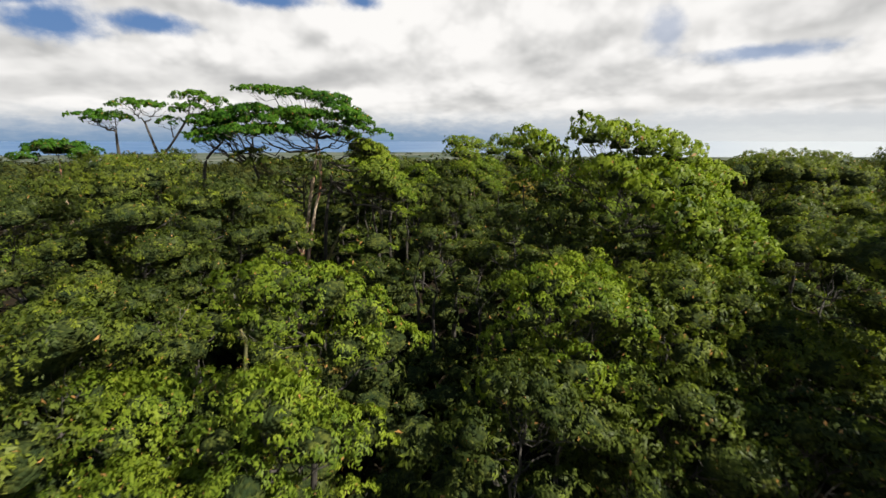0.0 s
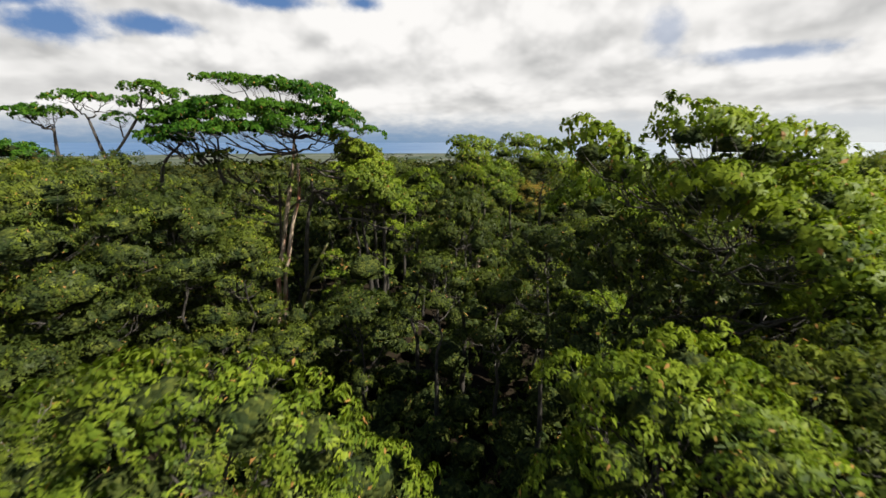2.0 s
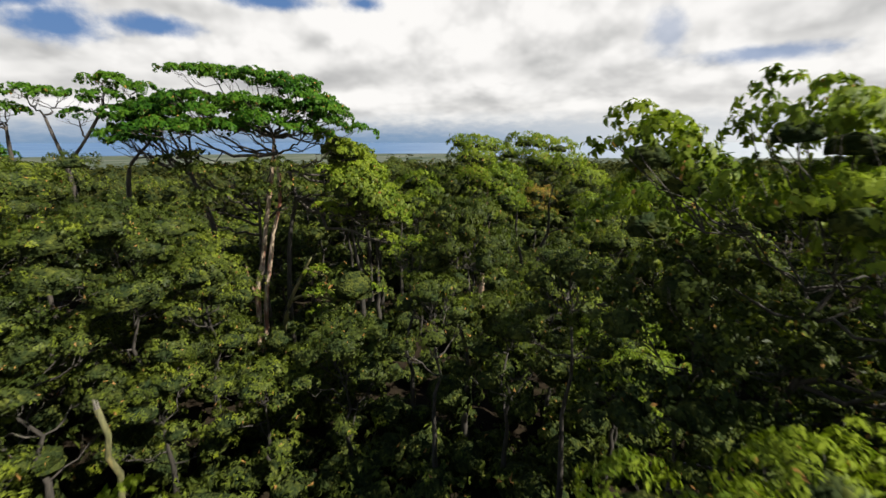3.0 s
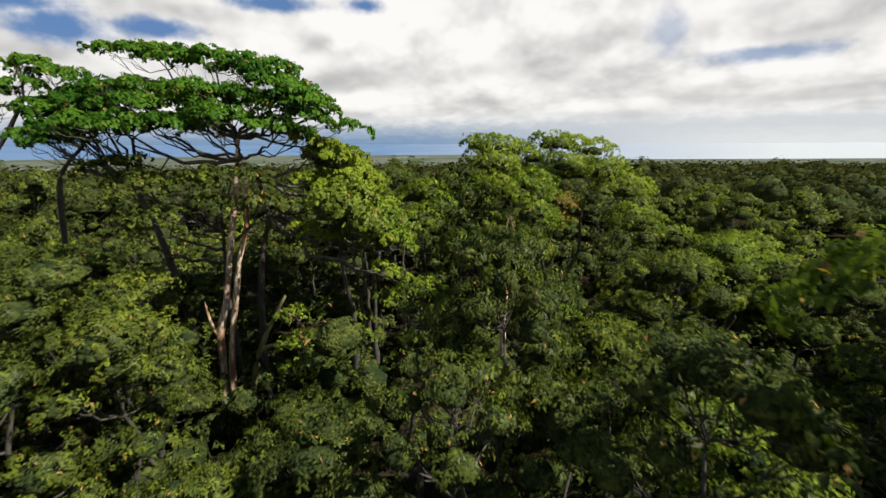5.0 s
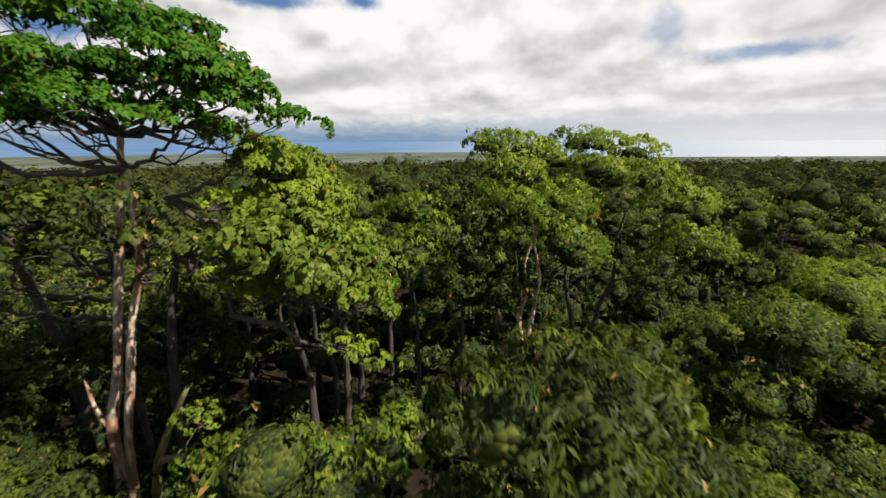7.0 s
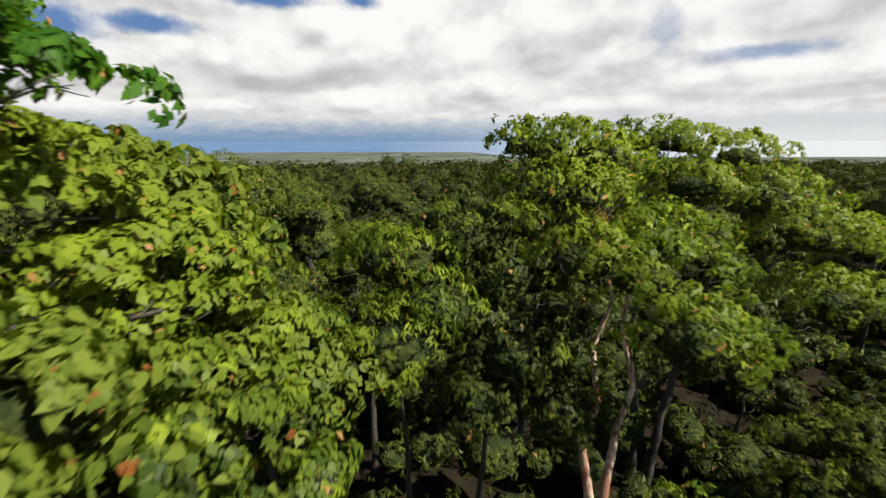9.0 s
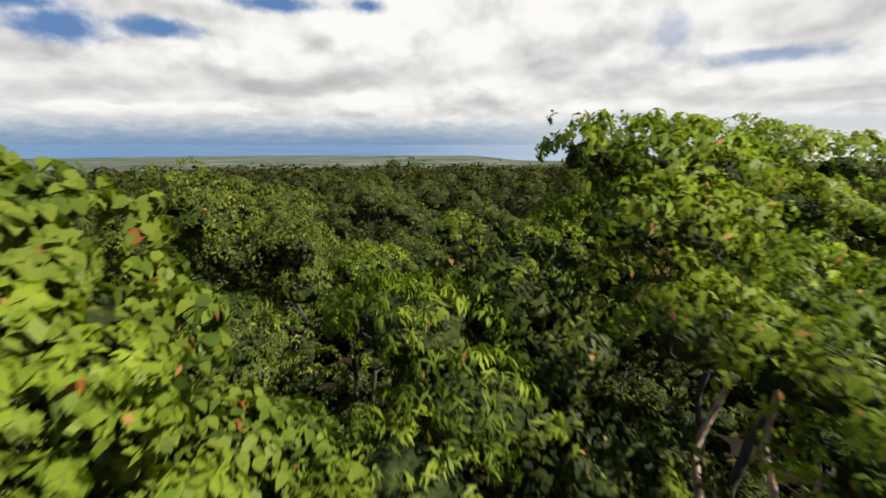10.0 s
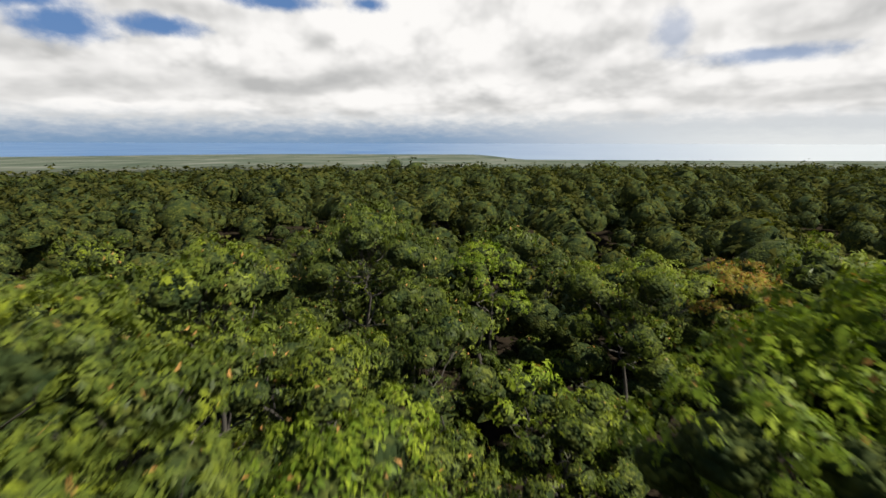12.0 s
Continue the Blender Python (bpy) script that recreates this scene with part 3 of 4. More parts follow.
# The tall umbrella tree: pale forked trunks, limbs that fan out under flat storeys of foliage.
def umbrella(name, label, stems, sheets, seed, leaf="canopy", bark="pale", limb_bark="umber", length=0.16, width=0.58, gap=0.15, droop=0.3, clump=0.50, group="forest trees", ribs=1.0):
    """stems: (points in world metres, radius below, radius above). sheets: (x, y, z, half width, half depth, slope, arch, hub),
    hub being the point in the world from which the storey's limb rises."""
    rng = np.random.default_rng(seed)
    base = np.array(stems[0][0][0], float)
    root = tagged(new(name), label, "tree", group)
    root.location = base
    for points, r0, r1 in stems:
        p = np.array(points, float)
        t = np.linspace(0, len(p) - 1, 4 * len(p))
        q = np.stack([np.interp(t, np.arange(len(p)), p[:, k]) for k in range(3)], 1)
        soft = q.copy()
        for _ in range(3):
            soft[1:-1] = (soft[:-2] + soft[1:-1] * 2 + soft[2:]) / 4
        r = np.linspace(r0, r1, len(q)) * (1 + 0.10 * np.sin(t * 2.3 + rng.uniform(0, 6)) + rng.uniform(-0.06, 0.06, len(q)))
        part("trunk", mesh_of("trunk", *tube(soft - base, r, 11), BARK[bark], True), root)
    for x, y, z, a, b, slope, arch, hub in sheets:
        c = np.array([x, y, z], float)
        hub = np.array(hub, float)
        (at, ax), centre = sheet_tufts(a, b, slope, arch, gap, clump, rng)
        end = c + np.array([0, 0, -0.25])
        main = curve(hub, end, rng, 0.10, 0.035, 9)
        reach = np.linalg.norm(end - hub)
        r = np.linspace(0.045 + 0.012 * reach, 0.022, 9)
        wood = [tube(main - base, r, 6)]
        for k in range(max(5, int(a * b * 2.2 * ribs))):
            tip = centre[int(rng.integers(0, len(centre)))] + c - np.array([0, 0, 0.12])
            j = int(rng.integers(3, 9))
            rib = curve(main[j], tip, rng, 0.10, 0.06, 6)
            wood.append(tube(rib - base, np.linspace(r[j] * 0.62, 0.009, 6), 4))
            for _ in range(2):
                f = rib[int(rng.integers(2, 5))]
                tip = f + (rib[-1] - f) * rng.uniform(0.6, 1.0) + rng.normal(0, 0.22, 3) + np.array([0, 0, 0.12])
                wood.append(tube(curve(f, tip, rng, 0.05, 0.05, 4) - base, np.linspace(0.014, 0.006, 4), 3))
        part("limb", mesh_of("limb", *join(wood), BARK[limb_bark], True), root)
        lv = leaves(at + c - base, ax, 8, length, width, droop, rng, puff=0.14, form=unit(ax + np.array([-slope, 0, 0.8])))
        part("leaf_layer", mesh_of("leaf_layer", *lv[:2], LEAF[leaf], normals=lv[2].astype(np.float32)), root, kind="stuff")
    return root


HUB, HIGH, LEFT_HUB = (-8.72, 32.0, 12.1), (-8.9, 32.2, 12.9), (-13.9, 33.0, 11.0)
umbrella("umbrella_tree", "tall umbrella-crowned tree with pale peeling forked trunks and flat foliage storeys", [
    ([(-10.75, 32.0, -0.1), (-10.7, 32.0, 1.5), (-10.52, 32.0, 3.6), (-10.55, 32.0, 4.7), (-10.05, 32.0, 6.1), (-9.7, 32.0, 8.2), (-9.3, 32.0, 10.0), (-8.9, 32.0, 12.1), HIGH], 0.19, 0.08),
    ([(-10.2, 31.9, -0.1), (-10.25, 31.9, 1.0), (-10.13, 31.9, 3.2), (-10.0, 31.9, 4.5), (-9.64, 31.9, 6.1), (-9.28, 31.9, 8.0), (-8.74, 31.9, 9.5), (-8.7, 31.9, 11.0), HUB], 0.15, 0.075),
    ([(-10.45, 32.0, 4.3), (-10.8, 31.9, 5.1), (-10.95, 31.9, 6.2)], 0.10, 0.03)], [
    (-12.3, 33.2, 16.3, 2.1, 1.5, -0.06, 0.3, HIGH), (-10.0, 33.0, 16.05, 2.0, 1.7, -0.05, 0.3, HIGH), (-8.0, 32.8, 15.75, 1.5, 1.4, -0.14, 0.3, HIGH),
    (-7.1, 32.4, 15.1, 1.7, 1.5, -0.30, 0.3, HIGH), (-6.2, 31.4, 14.5, 1.2, 1.0, -0.35, 0.3, HIGH), (-5.7, 31.9, 14.0, 1.6, 1.2, -0.40, 0.25, HIGH), (-9.4, 31.6, 14.7, 2.0, 1.4, -0.08, 0.3, HIGH),
    (-11.7, 31.6, 14.3, 2.2, 1.4, 0.0, 0.3, HIGH), (-8.6, 31.0, 13.75, 1.6, 1.0, -0.2, 0.25, HUB), (-6.9, 31.6, 13.5, 1.2, 1.0, -0.3, 0.25, HUB),
    (-13.4, 32.2, 14.9, 1.6, 1.2, 0.05, 0.3, HIGH), (-10.6, 33.0, 14.6, 1.6, 1.2, 0.0, 0.3, HIGH), (-6.3, 32.8, 13.9, 1.3, 1.1, -0.35, 0.25, HIGH),
    (-13.6, 30.8, 13.6, 1.8, 1.2, 0.05, 0.3, HUB), (-11.2, 30.6, 13.5, 1.7, 1.0, 0.0, 0.25, HUB), (-12.6, 33.0, 13.6, 1.8, 1.2, 0.05, 0.3, HUB), (-10.4, 31.8, 13.7, 1.5, 1.1, -0.05, 0.25, HUB), (-9.0, 34.6, 14.6, 1.6, 1.2, 0.0, 0.3, HIGH)],
    3)
umbrella("umbrella_tree", "wide umbrella tree whose flat storeys lie beside a taller crown", [
    ([(-12.6, 34.0, -0.1), (-12.9, 33.8, 5.0), (-13.4, 33.4, 9.0), LEFT_HUB], 0.2, 0.11)], [
    (-16.2, 33.6, 14.2, 1.7, 1.4, 0.1, 0.3, LEFT_HUB), (-14.4, 33.0, 14.5, 1.8, 1.3, 0.0, 0.3, LEFT_HUB), (-17.3, 33.4, 13.3, 1.3, 1.2, 0.15, 0.25, LEFT_HUB),
    (-15.2, 32.2, 13.4, 1.6, 1.1, 0.05, 0.25, LEFT_HUB), (-15.9, 34.4, 15.0, 1.6, 1.2, 0.05, 0.3, LEFT_HUB), (-14.2, 34.2, 15.2, 1.4, 1.1, 0.0, 0.3, LEFT_HUB), (-17.6, 34.2, 14.5, 1.4, 1.1, 0.1, 0.3, LEFT_HUB), (-16.4, 32.6, 12.9, 1.3, 0.9, 0.1, 0.25, LEFT_HUB)], 13, bark="umber")
# hanging storeys on the sunny side of the same crown
SIDE, LOWER = (-8.3, 32.3, 11.2), (-8.0, 32.4, 9.8)
umbrella("umbrella_tree", "spreading side of an umbrella tree with hanging tiers of large leaves", [
    ([(-8.9, 32.6, -0.1), (-9.0, 32.6, 4.0), (-8.6, 32.5, 8.0), LOWER, SIDE], 0.15, 0.08)], [
    (-5.9, 32.8, 12.75, 1.3, 1.2, -0.45, 0.3, SIDE), (-4.9, 33.0, 12.0, 1.3, 1.3, -0.6, 0.3, SIDE), (-4.0, 32.7, 11.0, 1.3, 1.3, -0.75, 0.35, SIDE), (-3.2, 32.0, 9.9, 1.2, 1.2, -0.7, 0.4, LOWER),
    (-5.4, 31.8, 11.1, 1.3, 1.0, -0.45, 0.35, LOWER), (-4.4, 31.4, 9.9, 1.3, 1.0, -0.5, 0.35, LOWER), (-2.8, 30.8, 9.3, 0.9, 0.8, -0.3, 0.35, LOWER), (-5.6, 31.2, 9.4, 1.1, 0.8, -0.3, 0.3, LOWER), (-2.7, 30.0, 8.2, 0.55, 0.45, -0.4, 0.25, LOWER)],
    5, leaf="fresh", bark="grey", length=0.15, width=0.66, gap=0.145, droop=0.55, clump=0.58)
# Dusky storeys: the umbrella crown's shade put into their leaf colour.
umbrella("broadleaf_tree", "tree with thin leaf storeys under an umbrella crown, shade put into their colour", [
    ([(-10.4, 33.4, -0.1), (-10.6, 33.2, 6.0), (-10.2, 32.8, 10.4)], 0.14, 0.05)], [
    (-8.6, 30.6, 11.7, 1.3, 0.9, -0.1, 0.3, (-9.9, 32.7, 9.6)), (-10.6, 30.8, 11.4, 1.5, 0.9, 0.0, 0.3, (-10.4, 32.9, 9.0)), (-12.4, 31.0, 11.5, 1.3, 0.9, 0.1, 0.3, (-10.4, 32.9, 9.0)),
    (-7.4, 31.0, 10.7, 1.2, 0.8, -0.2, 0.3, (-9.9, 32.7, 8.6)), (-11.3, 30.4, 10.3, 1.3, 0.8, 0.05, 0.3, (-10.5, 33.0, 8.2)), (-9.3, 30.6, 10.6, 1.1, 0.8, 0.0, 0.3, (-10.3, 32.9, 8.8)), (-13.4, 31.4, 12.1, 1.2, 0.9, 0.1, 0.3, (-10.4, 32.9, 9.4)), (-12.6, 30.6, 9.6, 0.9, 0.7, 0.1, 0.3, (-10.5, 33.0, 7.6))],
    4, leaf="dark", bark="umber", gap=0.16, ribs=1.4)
umbrella("umbrella_tree", "mossy leaning stem with one flat low branch of bright leaves", [
    ([(-9.1, 31.2, -0.1), (-8.9, 31.0, 2.6), (-8.2, 30.4, 4.6), (-7.4, 30.0, 6.0), (-6.7, 29.8, 7.2)], 0.14, 0.06),
    ([(-8.1, 30.4, 4.7), (-7.4, 30.1, 5.1), (-6.4, 29.9, 5.1), (-5.2, 29.7, 4.9), (-4.2, 29.7, 5.3)], 0.09, 0.035)], [
    (-4.6, 29.8, 5.75, 1.35, 0.9, 0.0, 0.45, (-5.6, 29.8, 4.95)), (-6.2, 29.7, 5.6, 0.8, 0.6, 0.2, 0.3, (-6.6, 29.9, 5.05)), (-6.4, 29.7, 6.7, 0.55, 0.45, 0.1, 0.3, (-7.0, 29.9, 6.6)), (-6.3, 29.6, 4.6, 0.5, 0.45, 0.0, 0.3, (-6.4, 29.9, 5.0))],
    6, leaf="fresh", bark="mossy", limb_bark="mossy", length=0.125, width=0.66, gap=0.13, droop=0.5, clump=0.45)
THIN = dict(bark="umber", group="slender umbrella trees", ribs=0.9)
umbrella("umbrella_tree", "slender umbrella tree with a thin forked stem and small flat tufts", [
    ([(-24.2, 34.4, -0.1), (-24.4, 34.2, 8.0), (-24.35, 34.0, 12.0), (-24.25, 34.0, 13.5)], 0.17, 0.075)], [
    (-26.0, 34.0, 14.75, 1.2, 1.0, 0.05, 0.3, (-24.25, 34.0, 13.4)), (-24.3, 34.2, 14.55, 1.1, 0.9, 0.0, 0.25, (-24.25, 34.0, 13.4)), (-25.2, 33.4, 14.3, 0.9, 0.7, 0.0, 0.2, (-24.25, 34.0, 13.3))], 7, **THIN)
umbrella("umbrella_tree", "slender umbrella tree with two leaning stems and flat tufts", [
    ([(-21.0, 34.4, -0.1), (-21.2, 34.2, 8.0), (-21.3, 34.0, 11.4), (-21.7, 34.0, 12.8), (-22.0, 34.0, 14.0)], 0.17, 0.065),
    ([(-21.3, 34.0, 11.4), (-20.3, 34.0, 12.4), (-19.2, 34.0, 13.8), (-18.7, 34.0, 14.5)], 0.10, 0.06)], [
    (-23.0, 34.0, 15.5, 1.3, 1.0, 0.05, 0.25, (-22.0, 34.0, 14.0)), (-21.1, 34.1, 15.3, 1.2, 0.9, -0.1, 0.25, (-22.0, 34.0, 14.0)), (-20.0, 33.8, 14.3, 0.8, 0.6, 0.0, 0.2, (-20.0, 34.0, 12.8)),
    (-18.5, 34.1, 16.1, 1.2, 1.0, 0.1, 0.3, (-18.8, 34.0, 14.4)), (-16.7, 34.0, 15.6, 1.2, 0.9, -0.1, 0.25, (-18.7, 34.0, 14.5)), (-18.4, 33.6, 15.2, 1.1, 0.8, 0.0, 0.25, (-18.8, 34.0, 14.4))], 17, **THIN)
umbrella("umbrella_tree", "slender umbrella tree with a leaning stem and dense flat tufts", [
    ([(-18.9, 34.6, -0.1), (-18.6, 34.4, 8.0), (-18.1, 34.2, 11.2), (-17.2, 34.0, 12.0), (-16.4, 33.9, 12.6)], 0.15, 0.06)], [
    (-17.4, 33.8, 14.2, 1.2, 1.0, 0.05, 0.3, (-16.6, 33.9, 12.5)), (-15.6, 33.6, 13.9, 1.2, 0.9, -0.05, 0.3, (-16.4, 33.9, 12.6)), (-18.2, 33.6, 13.4, 0.9, 0.7, 0.1, 0.25, (-17.0, 34.0, 12.2))], 27, **THIN)
broad_tree("umbrella_tree", "distant flat-topped tree above the canopy", -34.5, 40.5, crown_lumps(-34.5, 40.5, 12.6, 2.6, 6, 9, 0.4, 0.4), leaf="canopy", bark="pale", length=0.2, width=0.55, gap=0.22, per=8, droop=0.25, girth=0.2, seed=9, whole=True)

# Large-leaved boughs beside the way.
LARGE = dict(leaf="large", bark="grey", loose=0.36, length=0.155, width=0.78, per=7, gap=0.165, droop=0.55, low=-0.15, fine=True, group="large-leaved trees")
broad_tree("large_leaved_tree", "broad tree with large drooping heart-shaped leaves, some turned orange", -5.0, 33.4, [
    (-4.5, 30.7, 10.5, 0.85, 0.65), (-3.8, 29.9, 9.9, 0.75, 0.55), (-4.7, 29.6, 10.4, 0.8, 0.6), (-3.5, 30.8, 9.5, 0.7, 0.5), (-4.5, 34.0, 11.0, 0.85, 0.6), (-5.4, 34.2, 11.8, 0.9, 0.55), (-6.2, 34.4, 12.1, 0.8, 0.5), (-5.4, 33.6, 10.9, 0.8, 0.6)],
    seed=11, girth=0.17, **LARGE)
broad_tree("large_leaved_tree", "low spreading tree with a smooth apron of large leaves", -4.4, 35.6, [
    (-3.9, 34.6, 9.1, 1.2, 0.8), (-2.9, 34.6, 8.7, 0.95, 0.75), (-4.9, 34.9, 9.4, 1.0, 0.7), (-3.3, 33.7, 8.5, 0.8, 0.6), (-4.4, 33.6, 9.1, 0.8, 0.6)],
    seed=12, girth=0.15, **LARGE)

# The upright tree with a pale double trunk, and the crown behind it.
TALL = dict(leaf="fresh", length=0.13, width=0.52, gap=0.18, droop=0.5, low=-0.1, twigs=5, closed=0.55)
broad_tree("broadleaf_tree", "open-crowned tree with pale double trunk and layered leafy boughs", 2.1, 35.2, [
    (0.65, 37.3, 12.45, 0.5, 0.45), (1.3, 37.4, 12.3, 0.75, 0.5), (2.1, 37.4, 12.25, 0.75, 0.5), (2.8, 37.6, 12.15, 0.6, 0.45), (1.1, 36.9, 11.55, 0.85, 0.55), (1.9, 36.8, 11.45, 0.85, 0.55), (1.7, 35.8, 10.35, 0.95, 0.6), (2.6, 35.0, 10.25, 0.9, 0.6), (3.1, 34.4, 9.35, 0.85, 0.7), (3.6, 34.9, 8.85, 0.8, 0.65), (3.4, 36.4, 10.55, 0.9, 0.6)],
    bark="pale", girth=0.17, full=1.08, splay=0.55, fork=0.62, seed=21, stems=2, **TALL)
broad_tree("broadleaf_tree", "wide spreading tree with dark branching limbs and bright tops", 6.2, 41.6, [
    (5.6, 42.0, 12.4, 1.0, 0.55), (6.8, 42.0, 12.35, 1.0, 0.5), (8.0, 41.4, 12.0, 1.0, 0.55), (4.6, 41.8, 11.6, 1.0, 0.6), (6.2, 40.6, 11.2, 1.1, 0.6),
    (8.6, 40.6, 10.8, 1.2, 0.7), (9.6, 40.0, 9.8, 1.2, 0.8), (3.6, 43.0, 10.5, 1.2, 0.7), (10.0, 39.2, 8.0, 1.2, 0.9), (2.6, 43.0, 10.0, 1.0, 0.7), (7.4, 43.2, 10.6, 1.4, 0.8), (4.6, 39.6, 9.6, 1.1, 0.7)],
    girth=0.2, full=1.12, fork=0.55, seed=22, stems=2, **TALL)
broad_tree("broadleaf_tree", "small tree with sprays of narrow yellow-green leaves", -1.7, 36.2, [
    (-1.7, 36.2, 10.2, 0.95, 0.55), (-1.8, 34.8, 9.1, 0.9, 0.5), (-1.1, 35.5, 9.6, 0.9, 0.5), (-2.2, 37.4, 9.9, 0.9, 0.5), (-0.9, 37.2, 9.9, 0.8, 0.5)],
    leaf="fresh", length=0.17, width=0.26, per=9, gap=0.19, droop=0.75, girth=0.1, seed=23)

# Shaded left part of the tall crown, set apart with shade in its colour.
broad_tree("broadleaf_tree", "shaded side of a taller tree, its shade put into dark leaf colour", -0.1, 36.4, [
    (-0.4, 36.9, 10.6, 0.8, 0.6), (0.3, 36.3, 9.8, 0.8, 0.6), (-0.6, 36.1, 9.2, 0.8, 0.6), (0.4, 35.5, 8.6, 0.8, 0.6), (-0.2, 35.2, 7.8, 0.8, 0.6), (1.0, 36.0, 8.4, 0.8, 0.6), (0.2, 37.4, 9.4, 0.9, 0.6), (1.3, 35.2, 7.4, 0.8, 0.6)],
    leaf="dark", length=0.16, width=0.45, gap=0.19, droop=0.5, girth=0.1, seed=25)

# The bright tree that the way passes on the right.
broad_tree("broadleaf_tree", "tall full-crowned tree, sunlit yellow-green on one flank", 6.5, 17.4, [
    (3.2, 16.3, 12.5, 0.8, 0.6), (4.0, 16.6, 12.0, 0.8, 0.6), (5.1, 15.7, 12.9, 0.75, 0.55), (6.2, 15.9, 12.7, 0.85, 0.55), (7.3, 16.4, 12.5, 0.9, 0.6), (8.7, 17.2, 12.2, 0.9, 0.6),
    (6.4, 16.6, 11.6, 1.1, 0.6), (7.7, 15.4, 11.3, 1.0, 0.7), (9.6, 17.0, 11.2, 1.1, 0.8), (8.9, 15.8, 10.2, 1.1, 0.8), (10.6, 17.2, 9.8, 1.1, 0.9),
    (9.9, 16.0, 8.5, 1.1, 0.9), (11.2, 17.2, 8.2, 1.0, 0.9), (4.4, 18.6, 10.9, 1.1, 0.8), (7.6, 19.0, 11.0, 1.3, 0.8), (9.0, 15.0, 8.9, 0.9, 0.7), (10.4, 16.4, 6.8, 1.0, 0.8), (5.5, 14.8, 11.7, 0.75, 0.55), (6.6, 14.6, 11.0, 0.85, 0.6), (7.6, 14.6, 10.3, 0.9, 0.65), (8.7, 14.7, 9.4, 0.95, 0.7), (9.8, 15.0, 9.9, 0.9, 0.7), (10.0, 14.6, 7.8, 0.9, 0.7), (11.0, 15.6, 8.8, 0.9, 0.7)],
    leaf="fresh", length=0.16, width=0.52, gap=0.19, droop=0.5, low=-0.1, girth=0.18, full=1.0, fork=0.8, seed=31, twigs=6, closed=0.45)
# Shaded foliage of the bright tree, its darkness put into the leaf colour.
broad_tree("broadleaf_tree", "shaded lower foliage of a taller bright tree, shade put into its colour", 4.7, 17.8, [
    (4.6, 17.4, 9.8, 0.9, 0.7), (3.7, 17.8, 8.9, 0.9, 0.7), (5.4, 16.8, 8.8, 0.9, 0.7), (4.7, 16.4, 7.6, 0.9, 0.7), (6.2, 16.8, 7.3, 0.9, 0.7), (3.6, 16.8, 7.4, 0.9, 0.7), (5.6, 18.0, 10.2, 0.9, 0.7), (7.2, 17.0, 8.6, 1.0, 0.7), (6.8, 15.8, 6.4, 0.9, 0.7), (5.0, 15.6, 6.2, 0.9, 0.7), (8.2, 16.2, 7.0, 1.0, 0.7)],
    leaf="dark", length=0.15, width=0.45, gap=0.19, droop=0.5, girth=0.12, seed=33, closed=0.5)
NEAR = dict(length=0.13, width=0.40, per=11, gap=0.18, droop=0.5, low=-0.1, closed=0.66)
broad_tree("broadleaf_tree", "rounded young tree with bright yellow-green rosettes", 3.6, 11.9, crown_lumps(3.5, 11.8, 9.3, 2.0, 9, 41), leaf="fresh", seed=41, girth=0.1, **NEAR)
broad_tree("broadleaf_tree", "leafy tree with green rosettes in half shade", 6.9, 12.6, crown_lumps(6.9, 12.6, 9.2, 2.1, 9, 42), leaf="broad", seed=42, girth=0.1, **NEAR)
# Low trees with dark leaves: the shade on them is put into their colour.
broad_tree("broadleaf_tree", "low tree with drooping narrow leaves, shade put into their colour", 1.9, 9.6, crown_lumps(1.9, 9.6, 7.5, 1.7, 8, 43), leaf="dark", seed=43, girth=0.09, **NEAR)
broad_tree("broadleaf_tree", "low tree with drooping narrow leaves, shade put into their colour", 5.6, 9.2, crown_lumps(5.6, 9.2, 7.4, 2.0, 8, 44), leaf="dark", seed=44, girth=0.09, **NEAR)
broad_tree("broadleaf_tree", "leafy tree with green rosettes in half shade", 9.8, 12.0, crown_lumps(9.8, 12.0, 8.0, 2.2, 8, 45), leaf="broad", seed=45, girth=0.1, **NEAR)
broad_tree("broadleaf_tree", "low tree with drooping narrow leaves, shade put into their colour", 8.6, 8.6, crown_lumps(8.6, 8.6, 7.0, 2.0, 8, 46), leaf="dark", seed=46, girth=0.1, **NEAR)
# The bright bushy trees at the start, on the other side.
broad_tree("broadleaf_tree", "open bushy tree with bright yellow-green rosettes on thin stems", -3.9, 11.3, [
    (-5.1, 11.4, 9.0, 0.9, 0.6), (-4.2, 11.3, 9.2, 0.75, 0.55), (-3.2, 11.6, 8.8, 0.9, 0.6), (-2.4, 11.9, 8.1, 0.8, 0.6), (-4.6, 10.8, 8.1, 0.8, 0.6), (-5.8, 11.2, 8.1, 0.7, 0.5), (-1.7, 12.4, 6.9, 0.9, 0.6), (-2.8, 11.4, 7.2, 0.8, 0.6)],
    leaf="fresh", seed=51, girth=0.1, fork=0.75, bare=0.25, **NEAR)
broad_tree("broadleaf_tree", "open bushy tree with bright yellow-green rosettes on thin stems", -3.8, 8.6, crown_lumps(-3.8, 8.6, 7.8, 1.9, 10, 52), leaf="fresh", seed=52, girth=0.09, fork=0.75, bare=0.1, **NEAR)
broad_tree("broadleaf_tree", "open bushy tree with bright yellow-green rosettes on thin stems", -8.2, 10.8, crown_lumps(-8.2, 10.8, 6.4, 2.2, 10, 53), leaf="fresh", seed=53, girth=0.09, bare=0.1, **NEAR)
broad_tree("broadleaf_tree", "open bushy tree with bright yellow-green rosettes on thin stems", -6.2, 7.2, crown_lumps(-6.2, 7.2, 6.4, 1.7, 8, 54), leaf="fresh", seed=54, girth=0.09, bare=0.1, **NEAR)
